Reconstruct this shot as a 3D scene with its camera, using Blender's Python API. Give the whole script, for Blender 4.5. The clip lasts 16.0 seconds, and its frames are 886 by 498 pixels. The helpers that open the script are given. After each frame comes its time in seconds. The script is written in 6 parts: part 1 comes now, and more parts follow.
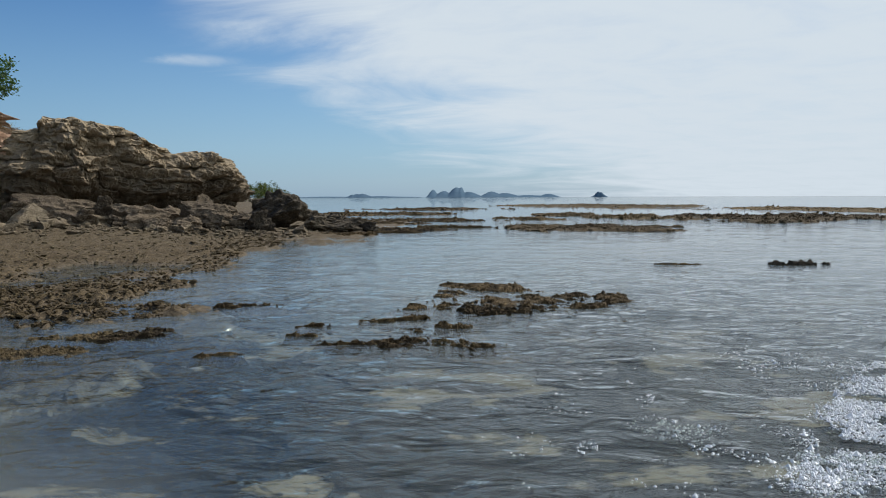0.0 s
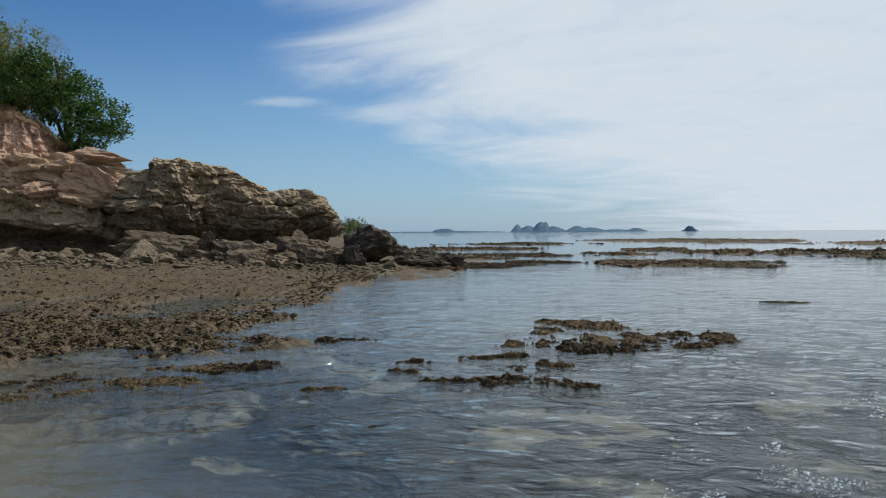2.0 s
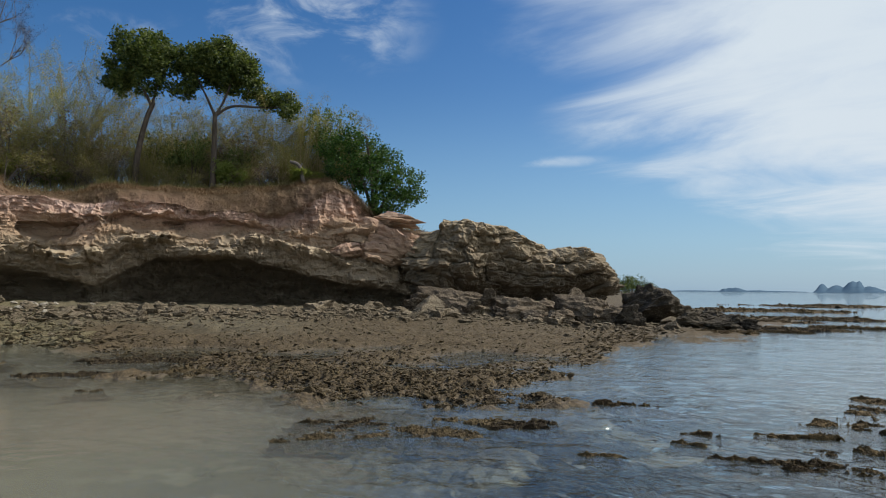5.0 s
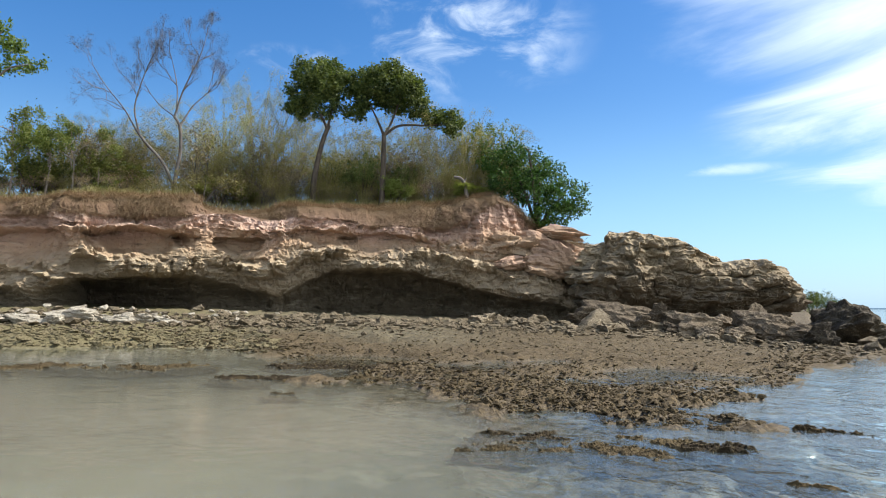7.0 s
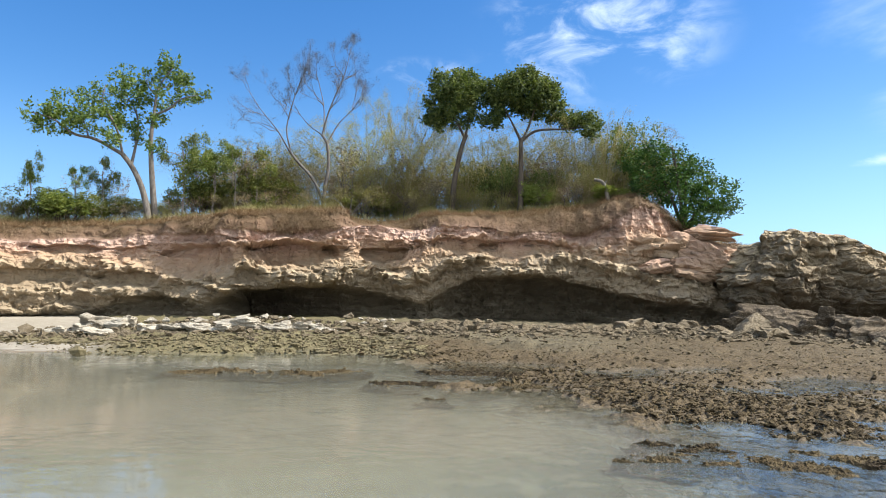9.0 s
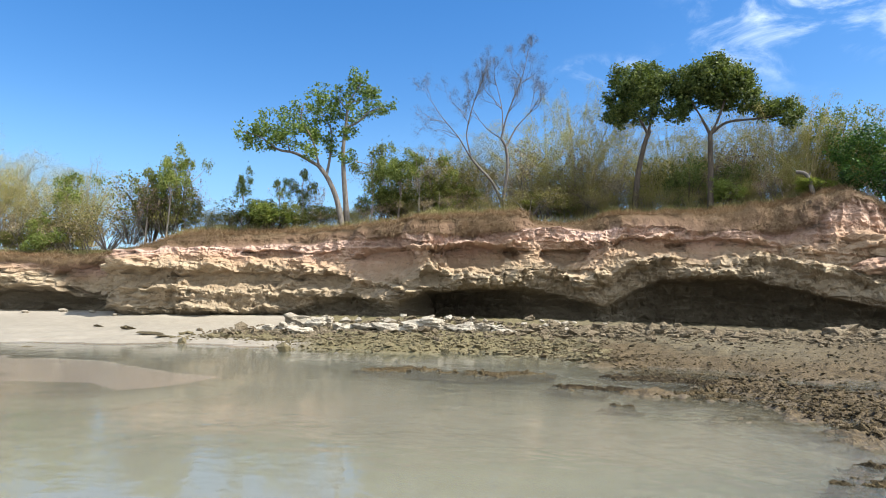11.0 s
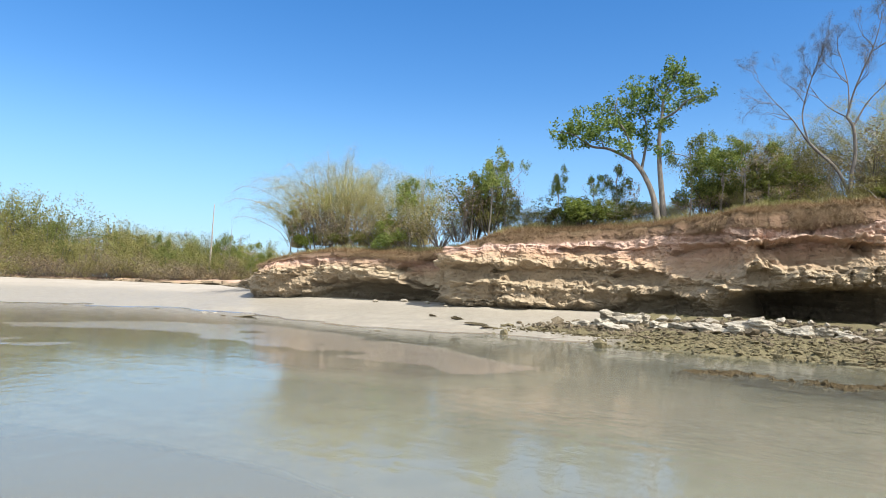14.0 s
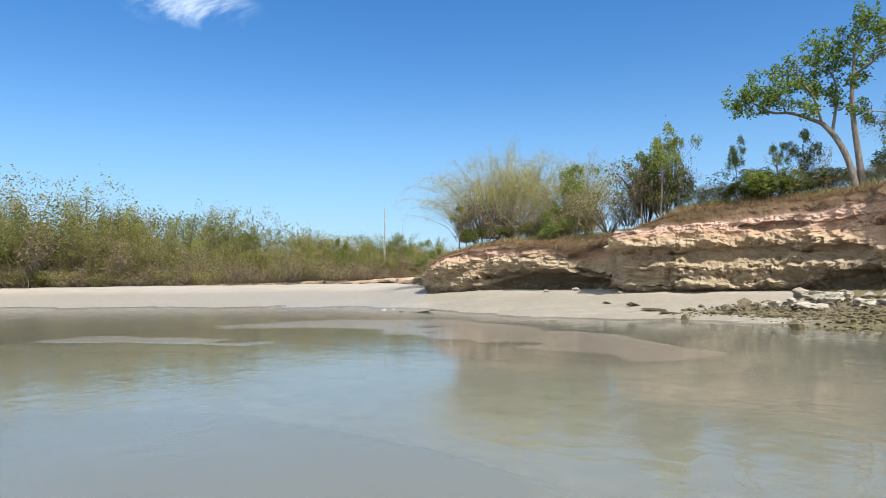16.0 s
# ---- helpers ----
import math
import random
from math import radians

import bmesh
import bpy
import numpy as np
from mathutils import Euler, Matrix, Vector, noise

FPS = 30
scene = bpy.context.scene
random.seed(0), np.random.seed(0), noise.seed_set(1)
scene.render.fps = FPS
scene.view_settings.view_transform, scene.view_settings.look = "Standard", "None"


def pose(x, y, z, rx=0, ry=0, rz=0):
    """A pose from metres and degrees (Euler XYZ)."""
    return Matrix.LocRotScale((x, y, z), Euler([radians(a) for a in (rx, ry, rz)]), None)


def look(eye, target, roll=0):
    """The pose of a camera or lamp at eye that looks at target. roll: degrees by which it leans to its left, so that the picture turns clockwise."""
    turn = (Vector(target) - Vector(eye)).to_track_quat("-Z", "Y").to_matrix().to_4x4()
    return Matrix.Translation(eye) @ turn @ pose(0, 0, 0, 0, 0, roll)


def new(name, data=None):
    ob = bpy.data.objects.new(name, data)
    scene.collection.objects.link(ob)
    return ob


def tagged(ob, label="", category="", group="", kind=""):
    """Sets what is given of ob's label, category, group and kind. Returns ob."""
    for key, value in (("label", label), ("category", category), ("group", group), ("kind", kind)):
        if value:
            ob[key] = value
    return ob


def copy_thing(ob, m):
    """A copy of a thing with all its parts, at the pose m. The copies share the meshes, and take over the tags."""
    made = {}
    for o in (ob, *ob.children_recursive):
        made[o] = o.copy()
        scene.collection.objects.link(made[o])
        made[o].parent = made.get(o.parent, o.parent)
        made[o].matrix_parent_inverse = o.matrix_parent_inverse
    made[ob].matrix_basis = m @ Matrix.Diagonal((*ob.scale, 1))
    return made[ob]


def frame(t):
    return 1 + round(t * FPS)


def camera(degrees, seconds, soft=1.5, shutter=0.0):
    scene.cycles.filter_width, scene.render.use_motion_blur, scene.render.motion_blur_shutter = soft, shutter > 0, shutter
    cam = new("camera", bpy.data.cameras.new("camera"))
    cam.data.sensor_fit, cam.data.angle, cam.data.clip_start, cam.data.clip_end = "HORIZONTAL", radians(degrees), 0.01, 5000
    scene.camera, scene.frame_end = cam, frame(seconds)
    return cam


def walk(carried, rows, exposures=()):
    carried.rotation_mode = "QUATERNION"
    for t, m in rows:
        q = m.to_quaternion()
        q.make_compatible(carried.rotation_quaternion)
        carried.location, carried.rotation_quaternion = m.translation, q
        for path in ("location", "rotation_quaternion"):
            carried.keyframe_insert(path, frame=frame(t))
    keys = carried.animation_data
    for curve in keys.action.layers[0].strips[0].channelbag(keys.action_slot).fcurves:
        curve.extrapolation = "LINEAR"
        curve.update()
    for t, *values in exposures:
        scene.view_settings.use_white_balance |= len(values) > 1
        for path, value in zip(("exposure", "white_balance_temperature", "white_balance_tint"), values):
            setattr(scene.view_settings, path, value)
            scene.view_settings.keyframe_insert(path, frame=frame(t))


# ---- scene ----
cam = camera(64.4, 16.0, soft=1.0)
PATH = [
    (0.0, pose(0.066, -0.068, 1.471, 85.78, 0.19, 2.46)),
    (0.5, pose(0.045, -0.091, 1.475, 86.11, -0.04, 4.84)),
    (1.0, pose(0.014, -0.111, 1.474, 86.86, -0.26, 6.58)),
    (1.5, pose(-0.046, -0.102, 1.482, 87.82, -0.28, 8.37)),
    (2.0, pose(-0.116, -0.076, 1.491, 88.63, 0.35, 9.30)),
    (2.5, pose(-0.114, -0.036, 1.506, 89.89, 0.50, 11.71)),
    (3.0, pose(-0.069, 0.004, 1.512, 90.45, -0.38, 15.44)),
    (3.5, pose(-0.030, -0.002, 1.523, 90.84, -0.54, 19.56)),
    (4.0, pose(-0.037, 0.007, 1.525, 91.65, -0.60, 23.93)),
    (6.5, pose(-0.357, -0.111, 1.489, 94.38, -0.59, 41.19)),
    (7.0, pose(-0.379, -0.131, 1.485, 94.23, -1.03, 44.36)),
    (7.5, pose(-0.400, -0.164, 1.484, 94.42, -1.19, 47.52)),
    (8.0, pose(-0.417, -0.183, 1.490, 94.62, -1.00, 50.81)),
    (10.5, pose(-0.455, -0.349, 1.515, 94.43, -0.36, 65.00)),
    (11.0, pose(-0.475, -0.300, 1.511, 94.58, -0.78, 70.11)),
    (11.5, pose(-0.470, -0.282, 1.505, 94.78, -0.95, 73.74)),
    (12.0, pose(-0.450, -0.249, 1.518, 94.84, -1.99, 77.04)),
    (12.5, pose(-0.444, -0.275, 1.520, 94.36, -2.83, 80.51)),
    (13.0, pose(-0.433, -0.339, 1.511, 93.83, -2.72, 86.40)),
    (13.5, pose(-0.436, -0.369, 1.509, 93.71, -2.43, 91.61)),
    (14.0, pose(-0.439, -0.392, 1.502, 93.62, -2.28, 95.14)),
    (14.5, pose(-0.430, -0.429, 1.498, 93.53, -2.54, 98.65)),
    (15.0, pose(-0.416, -0.457, 1.495, 93.38, -1.72, 102.32)),
    (15.5, pose(-0.412, -0.484, 1.495, 93.05, -0.63, 105.25)),
    (16.0, pose(-0.403, -0.532, 1.491, 92.70, 0.67, 108.72)),
]
walk(cam, PATH, exposures=[(0.0, -0.15), (2.0, -0.17), (4.2, -0.25), (6.3, 0.48), (7.0, 0.76), (8.2, 0.93), (10.5, 1.03), (13.0, 0.99), (14.5, 0.91), (16.0, 0.75)])

# ---- sky and sun ----
SUN_AZ, SUN_EL = -37.0, 50.0          # degrees, azimuth to the left of +y


def polar(az, d, z=0.0):
    a = radians(az)
    return Vector((-d * math.sin(a), d * math.cos(a), z))


class Nodes:
    """Short hand for node trees."""

    def __init__(self, tree):
        self.t = tree
        tree.nodes.clear()

    def add(self, kind):
        return self.t.nodes.new(kind)

    def put(self, socket, value):
        if isinstance(value, bpy.types.NodeSocket):
            self.t.links.new(value, socket)
        elif value is not None:
            socket.default_value = value

    def math(self, op, a, b=None, c=None, clamp=False):
        n = self.add("ShaderNodeMath")
        n.operation, n.use_clamp = op, clamp
        for s, v in zip(n.inputs, (a, b, c)):
            self.put(s, v)
        return n.outputs[0]

    def noise(self, vec, scale, detail=4.0, rough=0.55, distort=0.0):
        n = self.add("ShaderNodeTexNoise")
        self.put(n.inputs["Vector"], vec)
        for k, v in (("Scale", scale), ("Detail", detail), ("Roughness", rough), ("Distortion", distort)):
            self.put(n.inputs[k], v)
        return n.outputs["Fac"]

    def scaled(self, vec, x, y, z):
        n = self.add("ShaderNodeMapping")
        self.put(n.inputs["Vector"], vec)
        n.inputs["Scale"].default_value = (x, y, z)
        return n.outputs[0]

    def span(self, v, a, b, c=0.0, d=1.0, smooth=True):
        n = self.add("ShaderNodeMapRange")
        n.interpolation_type = "SMOOTHSTEP" if smooth else "LINEAR"
        for s, x in zip(n.inputs, (v, a, b, c, d)):
            self.put(s, x)
        return n.outputs[0]

    def mix(self, f, a, b, mode="MIX"):
        n = self.add("ShaderNodeMix")
        n.data_type, n.blend_type = "RGBA", mode
        self.put(n.inputs[0], f)
        for s, v in ((n.inputs[6], a), (n.inputs[7], b)):
            self.put(s, (*v, 1.0) if isinstance(v, tuple) and len(v) == 3 else v)
        return n.outputs[2]

    def ramp(self, f, stops):
        n = self.add("ShaderNodeValToRGB")
        self.put(n.inputs[0], f)
        e = n.color_ramp.elements
        while len(e) < len(stops):
            e.new(0.5)
        for el, (p, c) in zip(e, stops):
            el.position, el.color = p, (*c, 1.0)
        return n.outputs[0]

    def attr(self, name):
        n = self.add("ShaderNodeAttribute")
        n.attribute_name = name
        return n.outputs["Fac"]

    def bump(self, height, strength, dist, normal=None):
        n = self.add("ShaderNodeBump")
        self.put(n.inputs["Height"], height)
        self.put(n.inputs["Strength"], strength)
        self.put(n.inputs["Distance"], dist)
        self.put(n.inputs["Normal"], normal)
        return n.outputs[0]

    def bsdf(self, color, rough, normal=None, spec=0.3):
        n = self.add("ShaderNodeBsdfPrincipled")
        self.put(n.inputs["Base Color"], (*color, 1.0) if isinstance(color, tuple) else color)
        self.put(n.inputs["Roughness"], rough)
        self.put(n.inputs["Specular IOR Level"], spec)
        self.put(n.inputs["Normal"], normal)
        return n.outputs[0]

    def blend(self, f, a, b):
        n = self.add("ShaderNodeMixShader")
        self.put(n.inputs[0], f)
        self.put(n.inputs[1], a)
        self.put(n.inputs[2], b)
        return n.outputs[0]

    def out(self, shader, kind="ShaderNodeOutputMaterial"):
        self.put(self.add(kind).inputs[0], shader)


def make_world():
    world = bpy.data.worlds.new("sky")
    scene.world = world
    world.use_nodes = True
    n = Nodes(world.node_tree)
    sky = n.add("ShaderNodeTexSky")
    sky.sky_type, sky.sun_disc = "NISHITA", False
    sky.sun_elevation, sky.sun_rotation = radians(SUN_EL), radians(-SUN_AZ)
    sky.altitude, sky.air_density, sky.dust_density, sky.ozone_density = 0.0, 1.0, 0.6, 2.0
    d = n.add("ShaderNodeTexCoord").outputs["Generated"]
    sep = n.add("ShaderNodeSeparateXYZ")
    n.put(sep.inputs[0], d)
    x, y, z = sep.outputs
    az = n.math("MULTIPLY", n.math("ARCTAN2", n.math("MULTIPLY", x, -1.0), y), 57.2958)
    el = n.math("MULTIPLY", n.math("ARCSINE", z), 57.2958)
    # cirrus: streaks on a high plane
    flat = n.add("ShaderNodeCombineXYZ")
    lift = n.math("ADD", n.math("MAXIMUM", z, 0.0), 0.12)
    n.put(flat.inputs[0], n.math("DIVIDE", x, lift))
    n.put(flat.inputs[1], n.math("DIVIDE", y, lift))
    turned = n.add("ShaderNodeMapping")
    n.put(turned.inputs["Vector"], flat.outputs[0])
    turned.inputs["Rotation"].default_value = (0, 0, radians(52))
    turned.inputs["Scale"].default_value = (0.72, 1.0, 1.0)
    wisp = n.noise(turned.outputs[0], 1.3, 7.0, 0.58, 0.9)
    fine = n.noise(turned.outputs[0], 3.6, 6.0, 0.6, 0.5)
    # the broad veil over the sea, its lower edge falling to the right
    edge = n.math("SUBTRACT", el, n.math("MULTIPLY_ADD", az, 0.46, 3.2))
    edge = n.math("MULTIPLY_ADD", n.math("SUBTRACT", wisp, 0.5), 16.0, edge)
    side = n.math("MULTIPLY_ADD", n.math("SUBTRACT", wisp, 0.5), 34.0, n.math("SUBTRACT", 22.0, az))
    veil = n.math("MULTIPLY", n.span(edge, -3.0, 6.5), n.span(side, -4.0, 16.0))
    veil = n.math("MULTIPLY", veil, n.span(fine, 0.2, 0.62, 0.84, 1.0))
    veil = n.math("MULTIPLY", veil, n.span(el, 80.0, 45.0))
    total = veil

    def puff(a0, e0, ra, re, low, high, gain):
        p = n.math("POWER", n.math("DIVIDE", n.math("SUBTRACT", az, a0), ra), 2.0)
        q = n.math("POWER", n.math("DIVIDE", n.math("SUBTRACT", el, e0), re), 2.0)
        m = n.span(n.math("SQRT", n.math("ADD", p, q)), 1.0, 0.25)
        k = n.noise(n.scaled(d, 1, 1, 2.2), 9.0, 6.0, 0.6, 0.6)
        return n.math("MULTIPLY", n.math("MULTIPLY", m, n.span(k, low, high)), gain)

    for spec in ((43, 21, 12, 6, 0.40, 0.76, 0.8), (57, 18.5, 6, 1.6, 0.5, 0.7, 0.4), (128.5, 21, 6, 2.2, 0.42, 0.62, 0.75), (22, 10.3, 5.5, 0.6, 0.38, 0.7, 0.45)):
        total = n.math("MAXIMUM", total, puff(*spec))
    haze = n.span(el, 17.0, 0.0, 0.0, 0.66)
    hs = n.add("ShaderNodeHueSaturation")
    hs.inputs["Saturation"].default_value = 1.38
    hs.inputs["Hue"].default_value = 0.506
    n.put(hs.inputs["Color"], sky.outputs[0])
    colour = n.mix(haze, hs.outputs[0], n.mix(n.span(az, 10.0, 80.0), (2.35, 4.75, 7.6), (1.65, 3.4, 5.7)))
    colour = n.mix(total, colour, (7.2, 8.1, 8.9))
    bg = n.add("ShaderNodeBackground")
    n.put(bg.inputs[0], colour)
    bg.inputs[1].default_value = 0.1
    n.out(bg.outputs[0], "ShaderNodeOutputWorld")


make_world()
sun = new("sun", bpy.data.lights.new("sun", "SUN"))
sun.data.energy, sun.data.angle, sun.data.color = 4.8, radians(0.55), (1.0, 0.95, 0.87)
sun.matrix_world = look(polar(SUN_AZ, 60 * math.cos(radians(SUN_EL)), 60 * math.sin(radians(SUN_EL))), (0, 0, 0))


# ---- numeric helpers ----
def lattice(ix, iy, iz):
    h = (ix.astype(np.int64) * 374761393 + iy.astype(np.int64) * 668265263 + iz.astype(np.int64) * 2147483647) & 0xFFFFFFFF
    h = ((h ^ (h >> 13)) * 1274126177) & 0xFFFFFFFF
    return ((h ^ (h >> 16)) & 0xFFFF) / 32767.5 - 1.0


def vnoise(x, y, z=0.0):
    """Smooth noise from -1 to 1 on arrays."""
    x, y, z = np.broadcast_arrays(np.asarray(x, float), np.asarray(y, float), np.asarray(z, float))
    ix, iy, iz = np.floor(x), np.floor(y), np.floor(z)
    fx, fy, fz = x - ix, y - iy, z - iz
    fx, fy, fz = (f * f * (3 - 2 * f) for f in (fx, fy, fz))
    r = 0.0
    for a in (0, 1):
        for b in (0, 1):
            for c in (0, 1):
                r = r + (fx if a else 1 - fx) * (fy if b else 1 - fy) * (fz if c else 1 - fz) * lattice(ix + a, iy + b, iz + c)
    return r


def fbm(x, y, z=0.0, octaves=4, gain=0.5):
    r, amp, k = 0.0, 1.0, 1.0
    for o in range(octaves):
        r = r + amp * vnoise(np.asarray(x) * k + 17.3 * o, np.asarray(y) * k - 9.1 * o, np.asarray(z) * k + 5.7 * o)
        amp, k = amp * gain, k * 2.03
    return r


def smooth(v, a, b):
    t = np.clip((np.asarray(v, float) - a) / (b - a), 0, 1)
    return t * t * (3 - 2 * t)


def mesh_of(name, verts, faces, material, attrs=None, shade=True):
    me = bpy.data.meshes.new(name)
    verts = np.asarray(verts, np.float32).reshape(-1, 3)
    faces = np.asarray(faces, np.int32)
    k = faces.shape[1]
    me.vertices.add(len(verts))
    me.vertices.foreach_set("co", verts.ravel())
    me.loops.add(faces.size)
    me.loops.foreach_set("vertex_index", faces.ravel())
    me.polygons.add(len(faces))
    me.polygons.foreach_set("loop_start", np.arange(0, faces.size, k, dtype=np.int32))
    me.polygons.foreach_set("use_smooth", np.full(len(faces), shade))
    for key, values in (attrs or {}).items():
        me.attributes.new(key, "FLOAT", "POINT").data.foreach_set("value", np.asarray(values, np.float32).ravel())
    me.update(calc_edges=True)
    me.validate()
    me.materials.append(material)
    return me


def grid_faces(rows, cols, wrap=False):
    i, j = np.meshgrid(np.arange(rows - 1), np.arange(cols if wrap else cols - 1), indexing="ij")
    j2 = (j + 1) % cols
    return np.stack([i * cols + j, i * cols + j2, (i + 1) * cols + j2, (i + 1) * cols + j], -1).reshape(-1, 4)


def part(name, me, parent, label=""):
    ob = new(name, me)
    ob.parent = parent
    return tagged(ob, label) if label else ob


def thing(name, m, label, category, group="", kind=""):
    ob = new(name)
    ob.matrix_world = m
    ob.empty_display_size = 0.2
    return tagged(ob, label, category, group, kind)


def curve_through(points, n):
    """Catmull-Rom through points, resampled evenly."""
    p = np.asarray(points, float)
    q = np.vstack([2 * p[0] - p[1], p, 2 * p[-1] - p[-2]])
    t = np.linspace(0, 1, 24, endpoint=False)[:, None]
    bits = []
    for k in range(len(p) - 1):
        a, b, c, d = q[k:k + 4]
        bits.append(0.5 * (2 * b + (c - a) * t + (2 * a - 5 * b + 4 * c - d) * t ** 2 + (3 * b - a - 3 * c + d) * t ** 3))
    r = np.vstack(bits + [p[-1:]])
    s = np.r_[0, np.cumsum(np.linalg.norm(np.diff(r, axis=0), axis=1))]
    u = np.linspace(0, s[-1], n)
    return np.stack([np.interp(u, s, r[:, k]) for k in range(r.shape[1])], -1), u


# ---- materials ----
def material(name):
    m = bpy.data.materials.new(name)
    m.use_nodes = True
    return m, Nodes(m.node_tree)


def place(n):
    return n.add("ShaderNodeNewGeometry").outputs["Position"]


def ground_material():
    m, n = material("shore_ground")
    p = place(n)
    sep = n.add("ShaderNodeSeparateXYZ")
    n.put(sep.inputs[0], p)
    z = sep.outputs[2]
    reef, weed, green = n.attr("reef"), n.attr("weed"), n.attr("green")
    big, mid, fine = n.noise(p, 0.5, 4), n.noise(p, 3.0, 5, 0.6), n.noise(p, 24.0, 4, 0.6)
    grit = n.noise(p, 160.0, 2)
    dry = n.mix(n.span(big, 0.3, 0.7), (0.30, 0.264, 0.215), (0.355, 0.315, 0.262))
    wet = n.mix(n.span(mid, 0.3, 0.7), (0.24, 0.213, 0.168), (0.30, 0.268, 0.215))
    zz = n.math("MULTIPLY_ADD", n.math("SUBTRACT", big, 0.5), 0.35, z)
    damp = n.span(zz, 1.3, 0.55)
    sand = n.mix(damp, dry, wet)
    sand = n.mix(n.math("MULTIPLY", n.span(z, 0.05, 0.01), n.span(z, -0.06, -0.02)), sand, (0.205, 0.18, 0.145))
    sand = n.mix(n.span(grit, 0.35, 0.75, 0.0, 0.25), sand, (0.22, 0.19, 0.15))
    stone = n.mix(n.span(mid, 0.35, 0.65), (0.058, 0.048, 0.029), (0.15, 0.125, 0.077))
    algae = n.mix(n.span(fine, 0.3, 0.7), (0.034, 0.024, 0.013), (0.12, 0.086, 0.043))
    moss = n.mix(n.span(fine, 0.3, 0.7), (0.07, 0.06, 0.028), (0.18, 0.152, 0.078))
    stone = n.mix(green, stone, moss)
    rock = n.mix(n.span(n.math("ADD", weed, n.math("MULTIPLY", n.math("SUBTRACT", mid, 0.5), 0.8)), 0.25, 0.75), stone, algae)
    rock = n.mix(n.span(fine, 0.62, 0.78, 0.0, 0.7), rock, (0.24, 0.195, 0.12))
    colour = n.mix(reef, sand, rock)
    # sea grass and weed beds under the water
    bed = n.math("MULTIPLY", n.attr("grassbed"), n.span(n.math("ADD", n.noise(n.scaled(p, 1.0, 1.5, 1.0), 0.55, 5, 0.6, 0.4), n.math("MULTIPLY", mid, 0.22)), 0.50, 0.56))
    colour = n.mix(bed, colour, (0.012, 0.017, 0.024))
    rough = n.math("MULTIPLY", n.span(damp, 0.0, 1.0, 0.95, 0.5), n.span(z, 0.015, 0.06, 0.28, 1.0))
    rough = n.span(reef, 0.0, 1.0, rough, 0.88, False)
    h = n.math("ADD", n.math("MULTIPLY", fine, n.math("MULTIPLY_ADD", reef, 1.0, 0.12)), n.math("MULTIPLY", grit, 0.08))
    n.out(n.bsdf(colour, rough, n.bump(h, 0.7, n.span(n.math("ADD", z, reef), 0.012, 0.05, 0.004, 0.05)), n.span(z, 0.015, 0.06, 0.6, 0.3)))
    return m


def water_material():
    m, n = material("sea_water")
    p = place(n)
    choppy = n.attr("chop")
    w1 = n.noise(n.scaled(p, 0.8, 1.25, 1), 2.0, 2, 0.5, 0.8)
    w2 = n.noise(n.scaled(p, 0.9, 1.2, 1), 8.0, 3, 0.6, 0.4)
    w3 = n.noise(p, 30.0, 2, 0.5)
    # low wavelets that run ashore in the lagoon
    sep = n.add("ShaderNodeSeparateXYZ")
    n.put(sep.inputs[0], p)
    turned = n.add("ShaderNodeCombineXYZ")
    n.put(turned.inputs[0], n.math("MULTIPLY_ADD", sep.outputs[0], 0.075, n.math("MULTIPLY", sep.outputs[1], 0.13)))
    n.put(turned.inputs[1], n.math("MULTIPLY_ADD", sep.outputs[0], -0.87, n.math("MULTIPLY", sep.outputs[1], 0.5)))
    ripple = n.span(n.noise(turned.outputs[0], 1.7, 3, 0.55, 0.5), 0.48, 0.62)
    h = n.math("ADD", n.math("MULTIPLY", w1, 1.0), n.math("ADD", n.math("MULTIPLY", w2, 0.30), n.math("MULTIPLY", w3, 0.045)))
    nor = n.bump(h, 1.0, n.span(choppy, 0.0, 1.0, 0.0035, 0.10, False))
    nor = n.bump(ripple, 1.0, n.span(choppy, 0.05, 0.4, 0.0011, 0.0), nor)
    clear = n.add("ShaderNodeBsdfTransparent")
    clear.inputs[0].default_value = (0.84, 0.90, 0.86, 1)
    # sandy silt in the lagoon; the pale blue paints sky reflection on open sea
    silt_sheen = n.add("ShaderNodeBsdfDiffuse")
    n.put(silt_sheen.inputs[0], n.mix(n.attr("deep"), (0.295, 0.29, 0.24), (0.27, 0.36, 0.43)))
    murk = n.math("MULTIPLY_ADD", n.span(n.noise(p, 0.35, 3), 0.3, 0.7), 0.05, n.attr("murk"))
    body = n.blend(murk, clear.outputs[0], silt_sheen.outputs[0])
    gloss = n.add("ShaderNodeBsdfGlossy")
    gloss.inputs["Roughness"].default_value = 0.025
    n.put(gloss.inputs["Normal"], nor)
    fr = n.add("ShaderNodeFresnel")
    fr.inputs[0].default_value = 1.33
    n.put(fr.inputs["Normal"], nor)
    n.out(n.blend(fr.outputs[0], body, gloss.outputs[0]))
    return m


